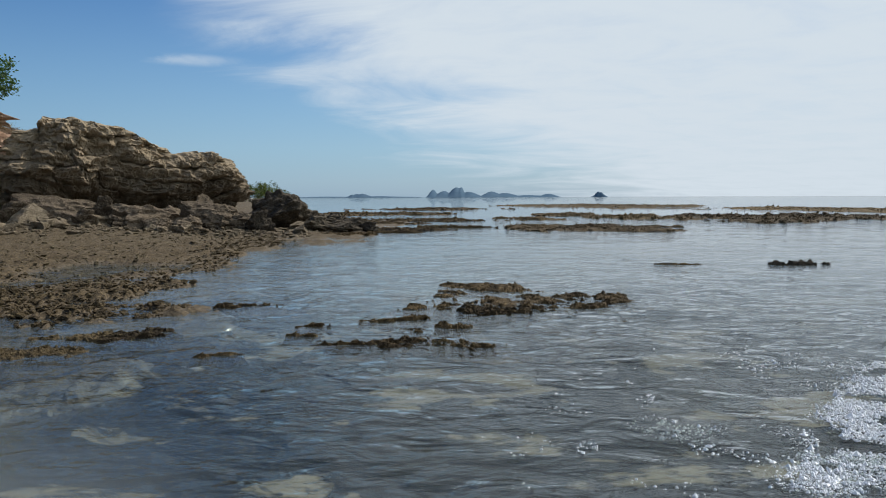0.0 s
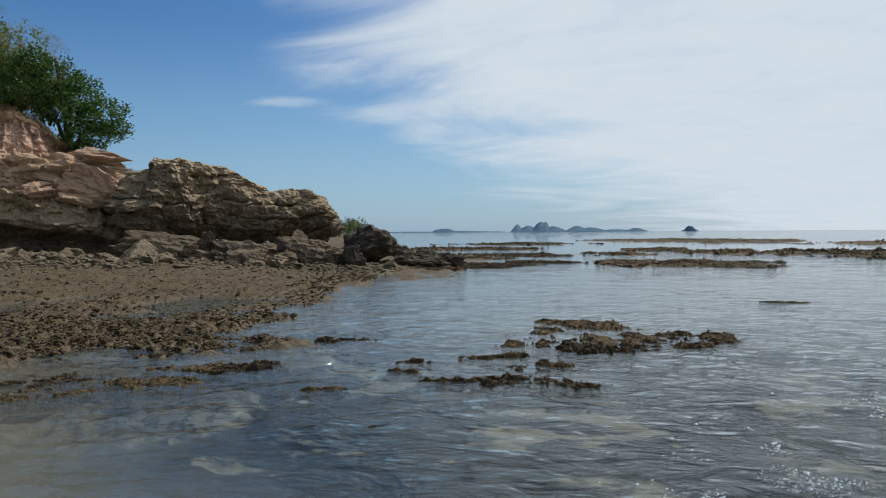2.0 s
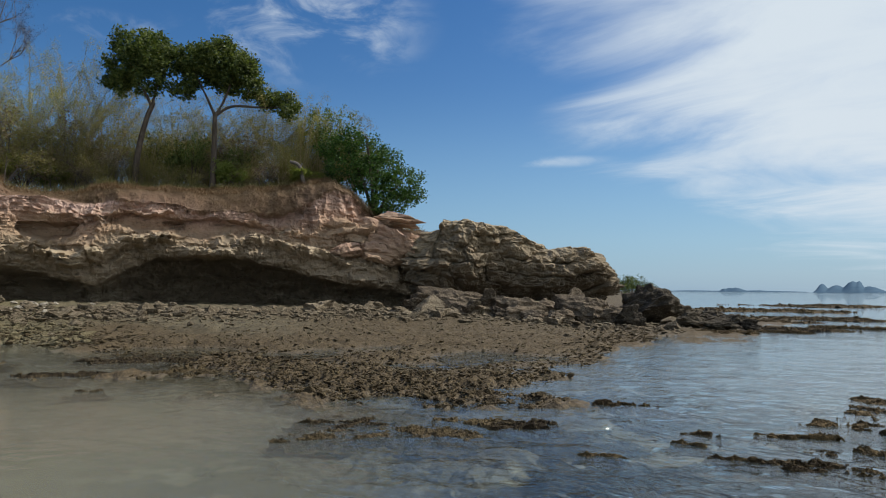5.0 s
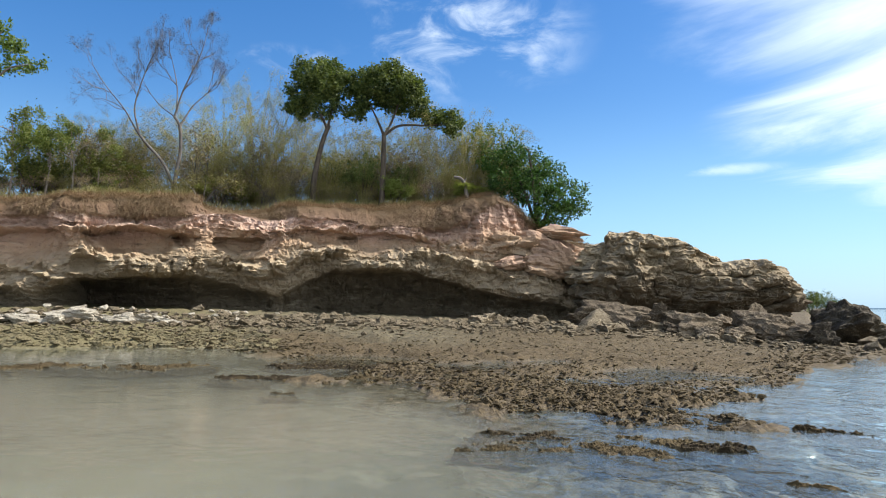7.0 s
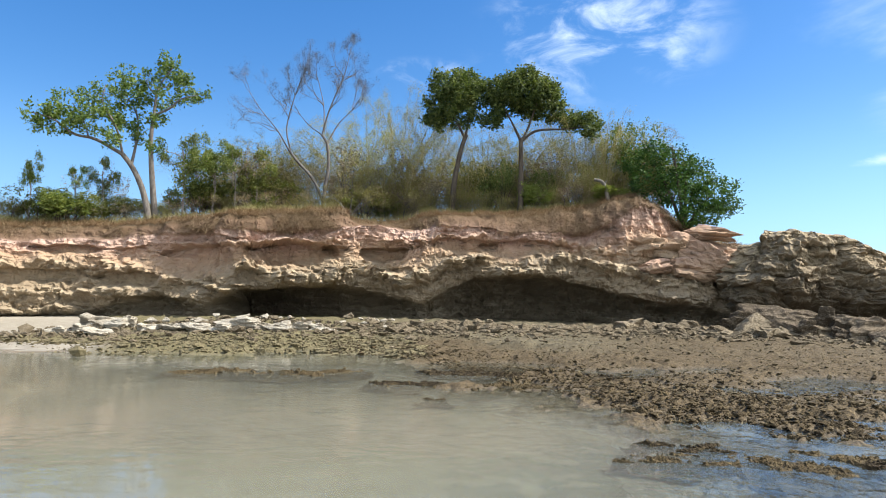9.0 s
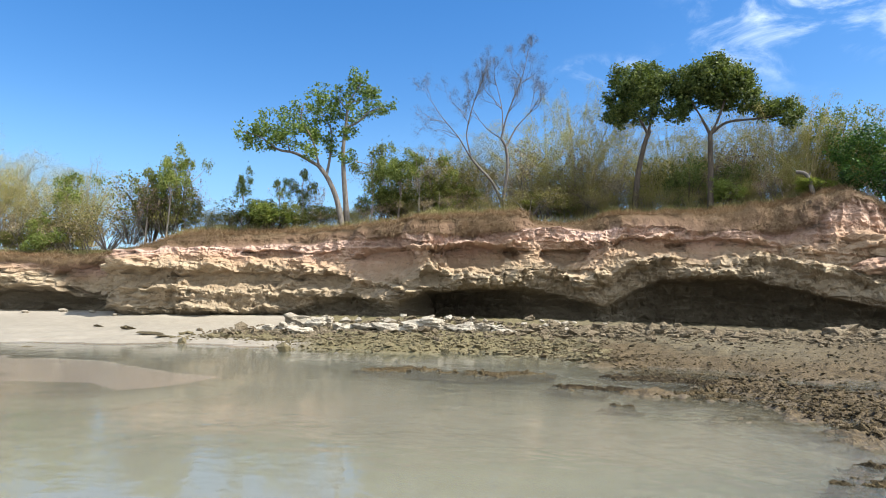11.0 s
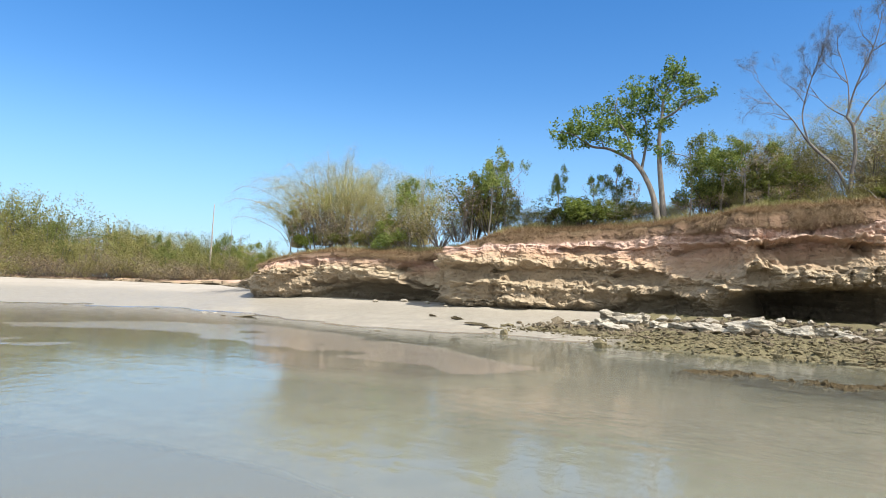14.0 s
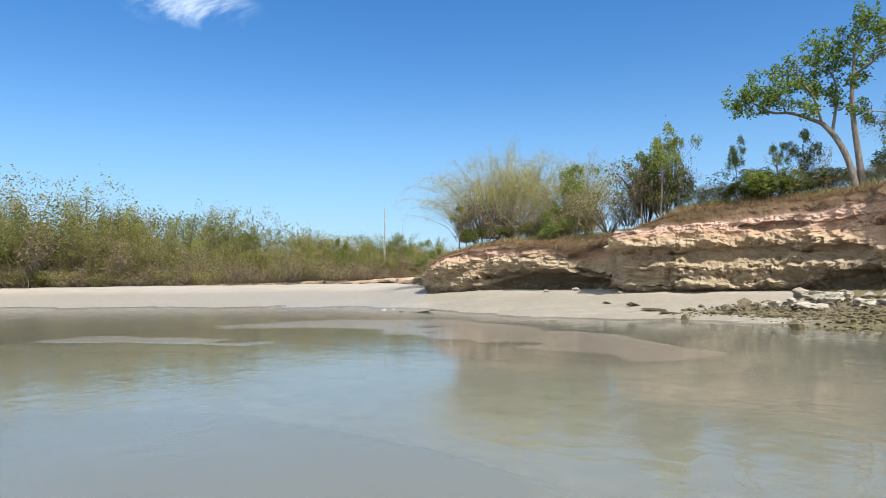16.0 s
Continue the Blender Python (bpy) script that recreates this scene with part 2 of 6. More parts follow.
def cliff_material(name, grey):
    """Bedded limestone and sandstone: the beds by the attribute v, from foot to turf, with shade painted into the low
    stops.
    """
    m, n = material(name)
    p = place(n)
    bedded = n.scaled(p, 1, 1, 5.5)
    big, beds = n.noise(p, 0.28, 5, 0.6), n.noise(bedded, 0.55, 6, 0.65, 0.6)
    mid, fine, grit = n.noise(p, 1.6, 6, 0.65), n.noise(p, 9.0, 5, 0.65), n.noise(p, 45.0, 3)
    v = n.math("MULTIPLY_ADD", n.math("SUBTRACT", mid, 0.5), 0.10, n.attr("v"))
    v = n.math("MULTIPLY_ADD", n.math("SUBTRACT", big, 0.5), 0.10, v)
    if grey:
        # headland: ledge shade painted into the low stops, sunlit tops into the high ones
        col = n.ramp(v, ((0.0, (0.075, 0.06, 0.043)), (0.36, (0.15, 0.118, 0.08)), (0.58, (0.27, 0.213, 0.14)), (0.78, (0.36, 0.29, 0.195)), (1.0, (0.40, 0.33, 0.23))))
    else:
        # the lowest stops are darkened to paint shade into the undercut foot
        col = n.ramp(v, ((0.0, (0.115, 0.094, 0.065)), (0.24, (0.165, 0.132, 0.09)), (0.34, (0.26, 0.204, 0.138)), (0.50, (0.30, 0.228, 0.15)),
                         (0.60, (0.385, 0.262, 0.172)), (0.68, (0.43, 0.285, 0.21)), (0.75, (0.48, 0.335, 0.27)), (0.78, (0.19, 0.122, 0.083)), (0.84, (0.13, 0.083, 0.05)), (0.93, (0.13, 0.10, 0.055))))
    hard = n.math("MULTIPLY", n.attr("pale"), n.span(mid, 0.35, 0.65, 0.15, 0.7))
    col = n.mix(hard, col, n.mix(n.span(n.attr("v"), 0.6, 0.74), (0.46, 0.38, 0.265), (0.52, 0.37, 0.29)))
    pale = n.math("MULTIPLY", n.span(beds, 0.54, 0.68), n.span(n.attr("v"), 0.80, 0.72))
    col = n.mix(n.math("MULTIPLY", pale, 0.2), col, (0.54, 0.46, 0.35) if not grey else (0.36, 0.29, 0.20))
    stain = n.math("MULTIPLY", n.span(beds, 0.46, 0.32), n.span(mid, 0.35, 0.6))
    col = n.mix(n.math("MULTIPLY", stain, 0.72), col, (0.085, 0.068, 0.05))
    col = n.mix(n.math("MULTIPLY", n.span(fine, 0.6, 0.75), 0.4), col, (0.42, 0.355, 0.265) if not grey else (0.28, 0.235, 0.17))
    col = n.mix(n.math("MULTIPLY", n.span(fine, 0.44, 0.3), 0.5), col, (0.075, 0.057, 0.04))
    h = n.math("ADD", n.math("MULTIPLY", beds, 0.9), n.math("ADD", n.math("MULTIPLY", fine, 0.55), n.math("MULTIPLY", grit, 0.14)))
    n.out(n.bsdf(col, 0.95, n.bump(h, 0.9, 0.16), 0.15))
    return m


def rock_material(name, a, b, c, wet=0.0):
    m, n = material(name)
    p = place(n)
    rnd = n.add("ShaderNodeObjectInfo").outputs["Random"]
    big, fine, grit = n.noise(p, 2.2, 5, 0.6), n.noise(p, 13.0, 5, 0.65), n.noise(p, 60.0, 3)
    col = n.mix(n.span(n.math("MULTIPLY_ADD", n.math("SUBTRACT", rnd, 0.5), 0.5, big), 0.25, 0.75), a, b)
    col = n.mix(n.span(fine, 0.52, 0.72), col, c)
    col = n.mix(n.math("MULTIPLY", n.span(fine, 0.45, 0.28), 0.6), col, tuple(0.4 * x for x in a))
    h = n.math("ADD", n.math("MULTIPLY", fine, 0.9), n.math("MULTIPLY", grit, 0.3))
    n.out(n.bsdf(col, 0.92 - 0.3 * wet, n.bump(h, 1.0, 0.10), 0.2))
    return m


def leaf_material(name, a, b, c, glow=0.35):
    m, n = material(name)
    isl = n.add("ShaderNodeNewGeometry").outputs["Random Per Island"]
    p = place(n)
    rnd = n.add("ShaderNodeObjectInfo").outputs["Random"]
    f = n.math("MULTIPLY_ADD", n.math("SUBTRACT", n.noise(p, 0.9, 3), 0.5), 0.9, n.math("MULTIPLY_ADD", n.math("SUBTRACT", rnd, 0.5), 0.45, isl))
    col = n.ramp(f, ((0.0, a), (0.5, b), (1.0, c)))
    hue = n.add("ShaderNodeHueSaturation")
    n.put(hue.inputs["Hue"], n.span(rnd, 0.0, 1.0, 0.488, 0.512, False))
    n.put(hue.inputs["Value"], n.span(n.math("FRACT", n.math("MULTIPLY", rnd, 7.3)), 0.0, 1.0, 0.85, 1.3, False))
    n.put(hue.inputs["Color"], col)
    col = hue.outputs[0]
    tr = n.add("ShaderNodeBsdfTranslucent")
    n.put(tr.inputs[0], n.mix(1.0, col, (1.0, 1.0, 0.55), "MULTIPLY"))
    n.out(n.blend(glow, n.bsdf(col, 0.55, None, 0.35), tr.outputs[0]))
    return m


def bark_material(name, a, b):
    m, n = material(name)
    p = place(n)
    s = n.noise(n.scaled(p, 3, 3, 0.8), 3.0, 5, 0.65)
    f = n.noise(p, 25.0, 3)
    col = n.mix(n.span(s, 0.35, 0.65), a, b)
    n.out(n.bsdf(n.mix(n.span(f, 0.6, 0.8), col, tuple(0.5 * x for x in a)), 0.9, n.bump(f, 0.6, 0.02), 0.2))
    return m


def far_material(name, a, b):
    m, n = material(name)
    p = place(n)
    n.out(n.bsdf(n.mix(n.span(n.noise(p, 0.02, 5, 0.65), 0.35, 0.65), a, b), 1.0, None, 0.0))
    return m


GROUND, WATER = ground_material(), water_material()
CLIFF, HEAD = cliff_material("bedded_cliff_rock", False), cliff_material("weathered_headland_rock", True)
RUBBLE = rock_material("grey_tan_rubble", (0.13, 0.102, 0.066), (0.24, 0.192, 0.128), (0.34, 0.285, 0.205))
BOULDER = rock_material("weathered_boulder", (0.08, 0.061, 0.041), (0.175, 0.135, 0.092), (0.28, 0.225, 0.16))
REEF_STONE = rock_material("ochre_reef_stone", (0.07, 0.055, 0.03), (0.15, 0.12, 0.07), (0.24, 0.198, 0.125))
WHITE_ROCK = rock_material("pale_limestone", (0.30, 0.262, 0.205), (0.44, 0.395, 0.32), (0.54, 0.495, 0.415))
DARK_ROCK = rock_material("dark_wet_rock", (0.045, 0.036, 0.025), (0.10, 0.08, 0.053), (0.17, 0.135, 0.095), 0.2)
ALGAE = rock_material("brown_algae_crust", (0.04, 0.028, 0.014), (0.10, 0.072, 0.035), (0.185, 0.14, 0.07), 0.2)
CRUST = rock_material("golden_reef_crust", (0.05, 0.033, 0.014), (0.125, 0.084, 0.035), (0.23, 0.16, 0.07), 0.3)
LEAF_DARK = leaf_material("dark_green_leaf", (0.032, 0.055, 0.013), (0.078, 0.11, 0.026), (0.165, 0.195, 0.055), 0.4)
LEAF_MID = leaf_material("olive_green_leaf", (0.07, 0.085, 0.02), (0.135, 0.155, 0.038), (0.22, 0.23, 0.07), 0.5)
LEAF_BRIGHT = leaf_material("bright_green_leaf", (0.085, 0.115, 0.025), (0.15, 0.19, 0.045), (0.235, 0.26, 0.08), 0.5)
LEAF_BAMBOO = leaf_material("yellow_bamboo_leaf", (0.19, 0.18, 0.06), (0.28, 0.265, 0.10), (0.37, 0.34, 0.15), 0.45)
LEAF_CROWN = leaf_material("fresh_green_leaf", (0.04, 0.07, 0.012), (0.09, 0.14, 0.025), (0.18, 0.225, 0.055), 0.4)
LEAF_SCRUB = leaf_material("olive_scrub_leaf", (0.095, 0.09, 0.03), (0.19, 0.175, 0.058), (0.29, 0.25, 0.105))
LEAF_STRAW = leaf_material("straw_olive_leaf", (0.135, 0.13, 0.035), (0.225, 0.215, 0.065), (0.33, 0.30, 0.11), 0.45)
LEAF_WILLOW = leaf_material("yellow_green_leaf", (0.12, 0.13, 0.03), (0.21, 0.22, 0.055), (0.32, 0.31, 0.10), 0.4)
LEAF_GREY = leaf_material("grey_dry_leaf", (0.075, 0.07, 0.06), (0.11, 0.102, 0.085), (0.16, 0.148, 0.12), 0.2)
LEAF_DRY = leaf_material("dry_brown_leaf", (0.13, 0.095, 0.055), (0.21, 0.155, 0.09), (0.28, 0.22, 0.13), 0.2)
GRASS_DRY = leaf_material("dry_rusty_grass", (0.125, 0.071, 0.036), (0.17, 0.104, 0.055), (0.225, 0.147, 0.082), 0.05)
GRASS_OLIVE = leaf_material("olive_grass", (0.09, 0.085, 0.03), (0.16, 0.15, 0.05), (0.25, 0.215, 0.095), 0.1)
BARK_PALE = bark_material("pale_bark", (0.34, 0.295, 0.25), (0.19, 0.16, 0.13))
BARK_DARK = bark_material("dark_bark", (0.06, 0.047, 0.036), (0.11, 0.088, 0.068))
BARK_TAN = bark_material("weathered_tan_bark", (0.105, 0.09, 0.077), (0.185, 0.163, 0.145))
BARK_GREY = bark_material("grey_twig_bark", (0.155, 0.136, 0.122), (0.10, 0.086, 0.076))
CULM = bark_material("straw_bamboo_culm", (0.40, 0.325, 0.17), (0.25, 0.20, 0.11))
# the blue of the far islands is air haze put into their colour
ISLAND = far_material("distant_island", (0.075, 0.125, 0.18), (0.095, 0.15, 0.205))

# ---- plan of the shore, by azimuth in degrees ----
SHORE_AZ = (-60, -5, 0, 4.2, 9.8, 17.4, 19.4, 20.8, 22.5, 24.5, 31.5, 36, 41, 44, 48, 53, 56.5, 59, 63, 77, 84, 91, 103, 109, 116, 131, 141, 165, 195, 215)
SHORE_D = (900, 900, 120, 34, 24.6, 21.8, 17.0, 12.8, 10.6, 9.9, 9.7, 10.0, 10.2, 11.2, 12.8, 14.4, 17.2, 20.0, 22.0, 23, 23.6, 27, 31, 36, 45, 53, 61, 70, 160, 900)
# wet sand tongue in the lagoon: azimuth, near and far limit; and the shoal beside the camera
BAR_AZ = (80, 86.4, 90, 94, 98.6, 102, 110, 118, 126, 134, 150)
BAR_NEAR = (16.2, 15.7, 14.6, 13.8, 13.3, 13.3, 13.8, 16.0, 18.6, 21.2, 24)
BAR_FAR = (15.6, 15.8, 17.2, 18.9, 21.6, 24.4, 30.5, 31, 29, 27, 26)
SHOAL_AZ, SHOAL_D = (100, 111, 120, 134, 150), (5.6, 7.1, 8.3, 10.5, 12)
FOOT_AZ = (-5, 10, 17, 30, 45, 60, 73, 84, 94, 106, 111, 118, 141, 165, 215)
FOOT_D = (1200, 60, 38, 31.5, 31.5, 31, 31, 34.5, 36, 45, 56, 74, 84, 95, 1200)
FOOT_Z = (0.1, 0.2, 0.35, 0.5, 0.62, 0.8, 0.85, 0.85, 0.9, 0.95, 1.2, 1.4, 1.4, 1.4, 0.5)

# the main cliff: azimuth, distance of the lip, heights of turf, soil, ledge, overhang and foot, depth of the undercut
CL_AZ = (33.2, 37, 40.5, 44.5, 49, 54, 58, 61.5, 64, 69, 72.5, 75, 78, 84, 90, 94, 96.5, 99, 102.5, 106, 108, 110)
CL_D = (34.6, 33.6, 33.3, 33.2, 33.2, 33.0, 32.9, 33.3, 32.9, 32.5, 32.4, 32.9, 34, 35.6, 36.2, 37.0, 39.5, 41.2, 43.2, 45.2, 46.2, 47)
CL_TOP = (4.7, 6.0, 6.95, 6.5, 6.15, 6.0, 5.9, 5.5, 5.95, 5.8, 5.65, 5.6, 5.35, 5.15, 5.0, 4.4, 3.9, 3.75, 3.8, 3.8, 3.6, 3.1)
CL_SOIL = (4.4, 5.55, 6.3, 4.9, 4.9, 5.15, 5.1, 5.15, 4.95, 4.8, 4.75, 4.7, 4.65, 4.35, 4.15, 3.9, 3.65, 3.4, 3.45, 3.45, 3.3, 2.75)
CL_LED = (3.1, 3.3, 3.5, 3.8, 3.8, 3.7, 3.6, 3.4, 3.3, 3.3, 3.0, 2.6, 2.6, 3.4, 3.45, 3.4, 2.8, 2.65, 2.9, 2.9, 2.8, 2.4)
CL_LIP = (1.2, 1.5, 1.8, 2.45, 2.9, 2.75, 1.6, 2.0, 2.3, 2.3, 2.05, 1.45, 1.9, 1.1, 1.1, 1.05, 1.55, 1.85, 2.05, 1.3, 1.0, 1.0)
CL_FOOT = (0.85, 0.8, 0.75, 0.65, 0.65, 0.75, 0.95, 0.95, 0.95, 0.95, 0.9, 0.75, 0.7, 0.8, 0.85, 0.85, 0.95, 1.0, 1.0, 0.95, 0.9, 0.9)
CL_CUT = (0.6, 1.3, 2.2, 3.1, 3.4, 2.8, 0.5, 1.6, 3.0, 5.4, 5.6, 0.3, 0.7, 0.3, 0.3, 0.3, 1.3, 1.5, 0.8, 0.5, 0.3, 0.2)


def lagoon(x, y, shift=0.0):
    """1 in the sandy lagoon, 0 towards the open sea; the limit runs straight past the camera."""
    across = -x * math.cos(radians(42)) - y * math.sin(radians(42))
    return smooth(across + shift + 1.1 * fbm(x * 0.35, y * 0.35, 9.0, 3), -1.8, 2.0)


def ground_z(az, d):
    """Height of sand, reef and sea bed, and masks of reef, weed, green algae and sea-grass beds."""
    az, d = np.asarray(az, float), np.asarray(d, float)
    x, y = -d * np.sin(np.radians(az)), d * np.cos(np.radians(az))
    a = np.where(az < -60, az + 360, az)
    wob = 1 + 0.06 * fbm(x * 0.3, y * 0.3, 3.0, 4, 0.6)
    # the edge is softened sideways and frayed
    aj = a + np.where((a > 6) & (a < 80), 45.0 / np.maximum(d, 6.0), 0.0) * fbm(x * 0.55, y * 0.55, 51.0, 4, 0.6)
    shore = sum(np.interp(aj + k, SHORE_AZ, SHORE_D, left=900, right=900) for k in (-3, -1.5, 0, 1.5, 3)) / 5 * wob
    foot = np.maximum(np.interp(a, FOOT_AZ, FOOT_D, left=1200, right=1200), shore + 2)
    fz = np.interp(a, FOOT_AZ, FOOT_Z, left=0.1, right=0.5)
    t = (d - shore) / (foot - shore)
    beach = smooth(a, 82, 96)
    up = np.clip(t, 0, 1)
    land = fz * ((1 - beach) * (0.12 * up + 0.88 * up ** 2.6 + 0.15 * smooth(up, 0.0, 0.14) * (1 - 0.6 * up)) + beach * up ** 0.85) + np.clip(d - foot, 0, 12) * 0.02
    deepest = 0.16 + 0.20 * (1 - lagoon(x, y)) + 2.8 * smooth(d, 40, 400)
    land = np.where(a < 17, land * (1 - smooth(d, 42, 60)) - 0.6 * smooth(d, 42, 60), land)
    land = np.where((a > 13.5) & (a < 22), np.maximum(land, -0.6 + 0.72 * smooth(d, 120, 140) * smooth(a, 13.6, 15.5)), land)
    sea = -deepest * (1 - np.exp(-np.maximum(shore - d, 0) / np.where(d > 30, 9.0, 5.0)))
    z = np.where(t > 0, land, sea)
    # the ragged fringe: knolls outside the edge, pools inside it
    fringe = np.exp(-((d - shore) / 2.6) ** 2) * smooth(a, 8, 16) * (1 - smooth(a, 70, 84))
    z = z + fringe * 0.085 * fbm(x * 0.8, y * 0.8, 21.0, 4, 0.6)
    pools = smooth(fbm(x * 0.28, y * 0.28, 31.0, 3), 0.25, 0.8) * smooth(d, shore + 1.5, shore + 4) * smooth(d, foot - 5, foot - 9) * (1 - beach) * smooth(a, 12, 18)
    pools = np.maximum(pools, smooth(np.exp(-((a - 54) / 7.0) ** 2 - ((d - 17.2) / 2.2) ** 2) + 0.18 * fbm(x * 0.6, y * 0.6, 33.0, 3), 0.35, 0.6))
    z = z - pools * (np.maximum(z, 0) + 0.03)
    fray = a + 5 * vnoise(x * 0.5, y * 0.5, 41.0) - 7 * np.exp(-((d - 29.3) / 1.8) ** 2)
    stony = 1 - smooth(fray, 80, 85)
    rf = smooth(d, shore - 5.0, shore - 2.2) * stony * smooth(a, -2, 6) * (1 - smooth(d, foot + np.where(a < 30, 400, 6), foot + np.where(a < 30, 500, 9)))
    lump = fbm(x * 1.6, y * 1.6, 1.0, 5, 0.6)
    ridged = 1 - np.abs(fbm(x * 3.2, y * 3.2, 4.0, 4, 0.6))
    spiky = 1 - 2 * np.abs(vnoise(x * 6.5, y * 6.5, 7.0)) + 0.6 * vnoise(x * 14, y * 14, 8.0)
    z = z + rf * (1 - 0.6 * pools) * (0.050 * lump + 0.075 * (ridged - 0.5) + 0.042 * spiky - 0.022)
    z = z + (1 - rf) * (0.012 * fbm(x * 0.5, y * 0.5, 8.0, 3) + 0.03 * smooth(t, 0.2, 0.8) * fbm(x * 0.8, y * 0.8, 2.0, 3))
    # low bars of wet sand in the lagoon
    rim = 0.9 * fbm(x * 0.25, y * 0.25, 12.0, 4)
    near, far = np.interp(a, BAR_AZ, BAR_NEAR), np.interp(a, BAR_AZ, BAR_FAR)
    bar = smooth(d + rim, near - 0.5, near + 0.5) * (1 - smooth(d - rim, far - 1.0, far + 1.0)) * smooth(a, 85, 88) * (1 - smooth(a, 136, 160))
    shoal = (1 - smooth(d + 0.5 * rim, np.interp(a, SHOAL_AZ, SHOAL_D) - 0.4, np.interp(a, SHOAL_AZ, SHOAL_D) + 0.4)) * smooth(d, 2.0, 4.0) * smooth(a, 99, 108) * (1 - smooth(a, 150, 165))
    z = z * (1 - bar) + bar * (0.001 + 0.006 * fbm(x * 0.22, y * 0.22, 6.0, 3))
    z = z * (1 - shoal) + shoal * (-0.012 + 0.004 * fbm(x * 0.3, y * 0.3, 16.0, 3))
    weed = rf * (0.25 + 0.40 * smooth(a, 50, 38) + (0.75 - 0.40 * smooth(a, 50, 38)) * smooth(d, shore + 13, shore + 3)) * smooth(a, 66, 54)
    green = smooth(a, 52, 70) * rf
    beds = (1 - lagoon(x, y, -0.6)) * smooth(d, 60, 25) * (1 - rf) * smooth(z, -0.02, -0.09)
    return z, rf, weed, green, beds


def rings():
    return np.r_[0.002, np.geomspace(0.15, 5.9, 60), np.geomspace(6, 34, 290), np.geomspace(34.4, 46, 24), np.geomspace(46.8, 4900, 70)]


def full_turn():
    return np.r_[np.arange(-42, 4, 0.6), np.arange(4, 88, 0.27), np.arange(88, 146, 0.7), np.arange(146, 318, 2.0)]


def build_ground():
    az, d = full_turn(), rings()
    D, A = np.meshgrid(d, az, indexing="ij")
    z, rf, weed, green, beds = ground_z(np.where(A > 215, A - 360, A), D)
    r = np.radians(A)
    v = np.stack([-D * np.sin(r), D * np.cos(r), z], -1)
    me = mesh_of("ground", v, grid_faces(len(d), len(az), True)[:, ::-1], GROUND, {"reef": rf, "weed": weed, "green": green, "grassbed": beds})
    tagged(new("ground", me), "tan sand beach, algae-covered reef flat and shallow sea bed", "ground", kind="structure")


def build_water():
    az = np.r_[np.arange(-42, 60, 0.5), np.arange(60, 146, 1.5), np.arange(146, 318, 3.0)]
    d = np.r_[0.002, np.geomspace(0.15, 1.9, 12), np.geomspace(2, 46, 230), np.geomspace(46.8, 4950, 60)]
    D, A = np.meshgrid(d, az, indexing="ij")
    r = np.radians(A)
    x, y = -D * np.sin(r), D * np.cos(r)
    a = np.where(A > 215, A - 360, A)
    open_sea = 1 - lagoon(x, y)
    chop = np.maximum(open_sea * smooth(a, 62, 20), 0.05) * (0.75 + 0.25 * fbm(x * 0.2, y * 0.2, 5.0, 3))
    chop = chop * (1 - 0.72 * smooth(D, 8, 19))
    swell = 0.036 * fbm(x * 0.8 + 3, y * 1.4, 2.0, 4, 0.55) + 0.008 * vnoise(x * 5, y * 8, 1.0)
    z = chop * swell * (1 - smooth(D, 25, 60))
    # lagoon turbidity, plus painted sky sheen that grows with distance over open sea
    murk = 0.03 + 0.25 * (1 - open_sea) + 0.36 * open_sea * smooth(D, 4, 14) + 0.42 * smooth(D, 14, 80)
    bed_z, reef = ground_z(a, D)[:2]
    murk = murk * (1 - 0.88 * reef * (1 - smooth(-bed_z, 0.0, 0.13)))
    # share of the pale blue sheen colour over the open sea
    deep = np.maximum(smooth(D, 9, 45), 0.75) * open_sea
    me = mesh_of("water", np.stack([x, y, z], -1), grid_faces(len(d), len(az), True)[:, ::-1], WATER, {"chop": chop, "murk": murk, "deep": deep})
    tagged(new("water", me), "shallow rippled sea water over sand and weed", "sea", kind="structure")


build_ground()
build_water()


# ---- cliffs ----
def polar_xy(az, d):
    a = np.radians(np.asarray(az, float))
    return np.stack([-d * np.sin(a), d * np.cos(a)], -1)


def top_z(az, d):
    """Height of the ground on top of the cliff."""
    back = d - np.interp(az, CL_AZ, CL_D)
    z = np.interp(az, CL_AZ, CL_TOP) + np.interp(back, (0.8, 3.5, 8, 40), (-0.1, 0.45, 1.0, 1.6))
    return float(z)


def smooth_rows(a, times=1):
    for _ in range(times):
        a = np.concatenate([a[:1], (a[:-2] + 2 * a[1:-1] + a[2:]) / 4, a[-1:]])
    return a


def strata(s, z, seed):
    """Beds that stand out and fall back: outward shift in metres."""
    warp = z + 0.22 * vnoise(s * 0.16, z * 0.3, seed) + 0.05 * fbm(s * 0.9, z, seed + 3)
    def course(thick, run, key):
        i = np.floor(warp / thick + 0.35 * vnoise(s * 0.12, 0 * s, key))
        return vnoise(s * run + i * 13.7, i * 3.1, key), lattice(np.floor(s * run * 2.2 + 4 * vnoise(i * 1.7, s * 0.1, key)), i, i * 0 + int(key))
    a, ab = course(0.46, 0.30, seed + 1)
    b, bb = course(0.17, 0.75, seed + 2)
    c, _ = course(0.075, 1.4, seed + 4)
    return 0.28 * a + 0.09 * ab + 0.09 * b + 0.04 * bb + 0.018 * c


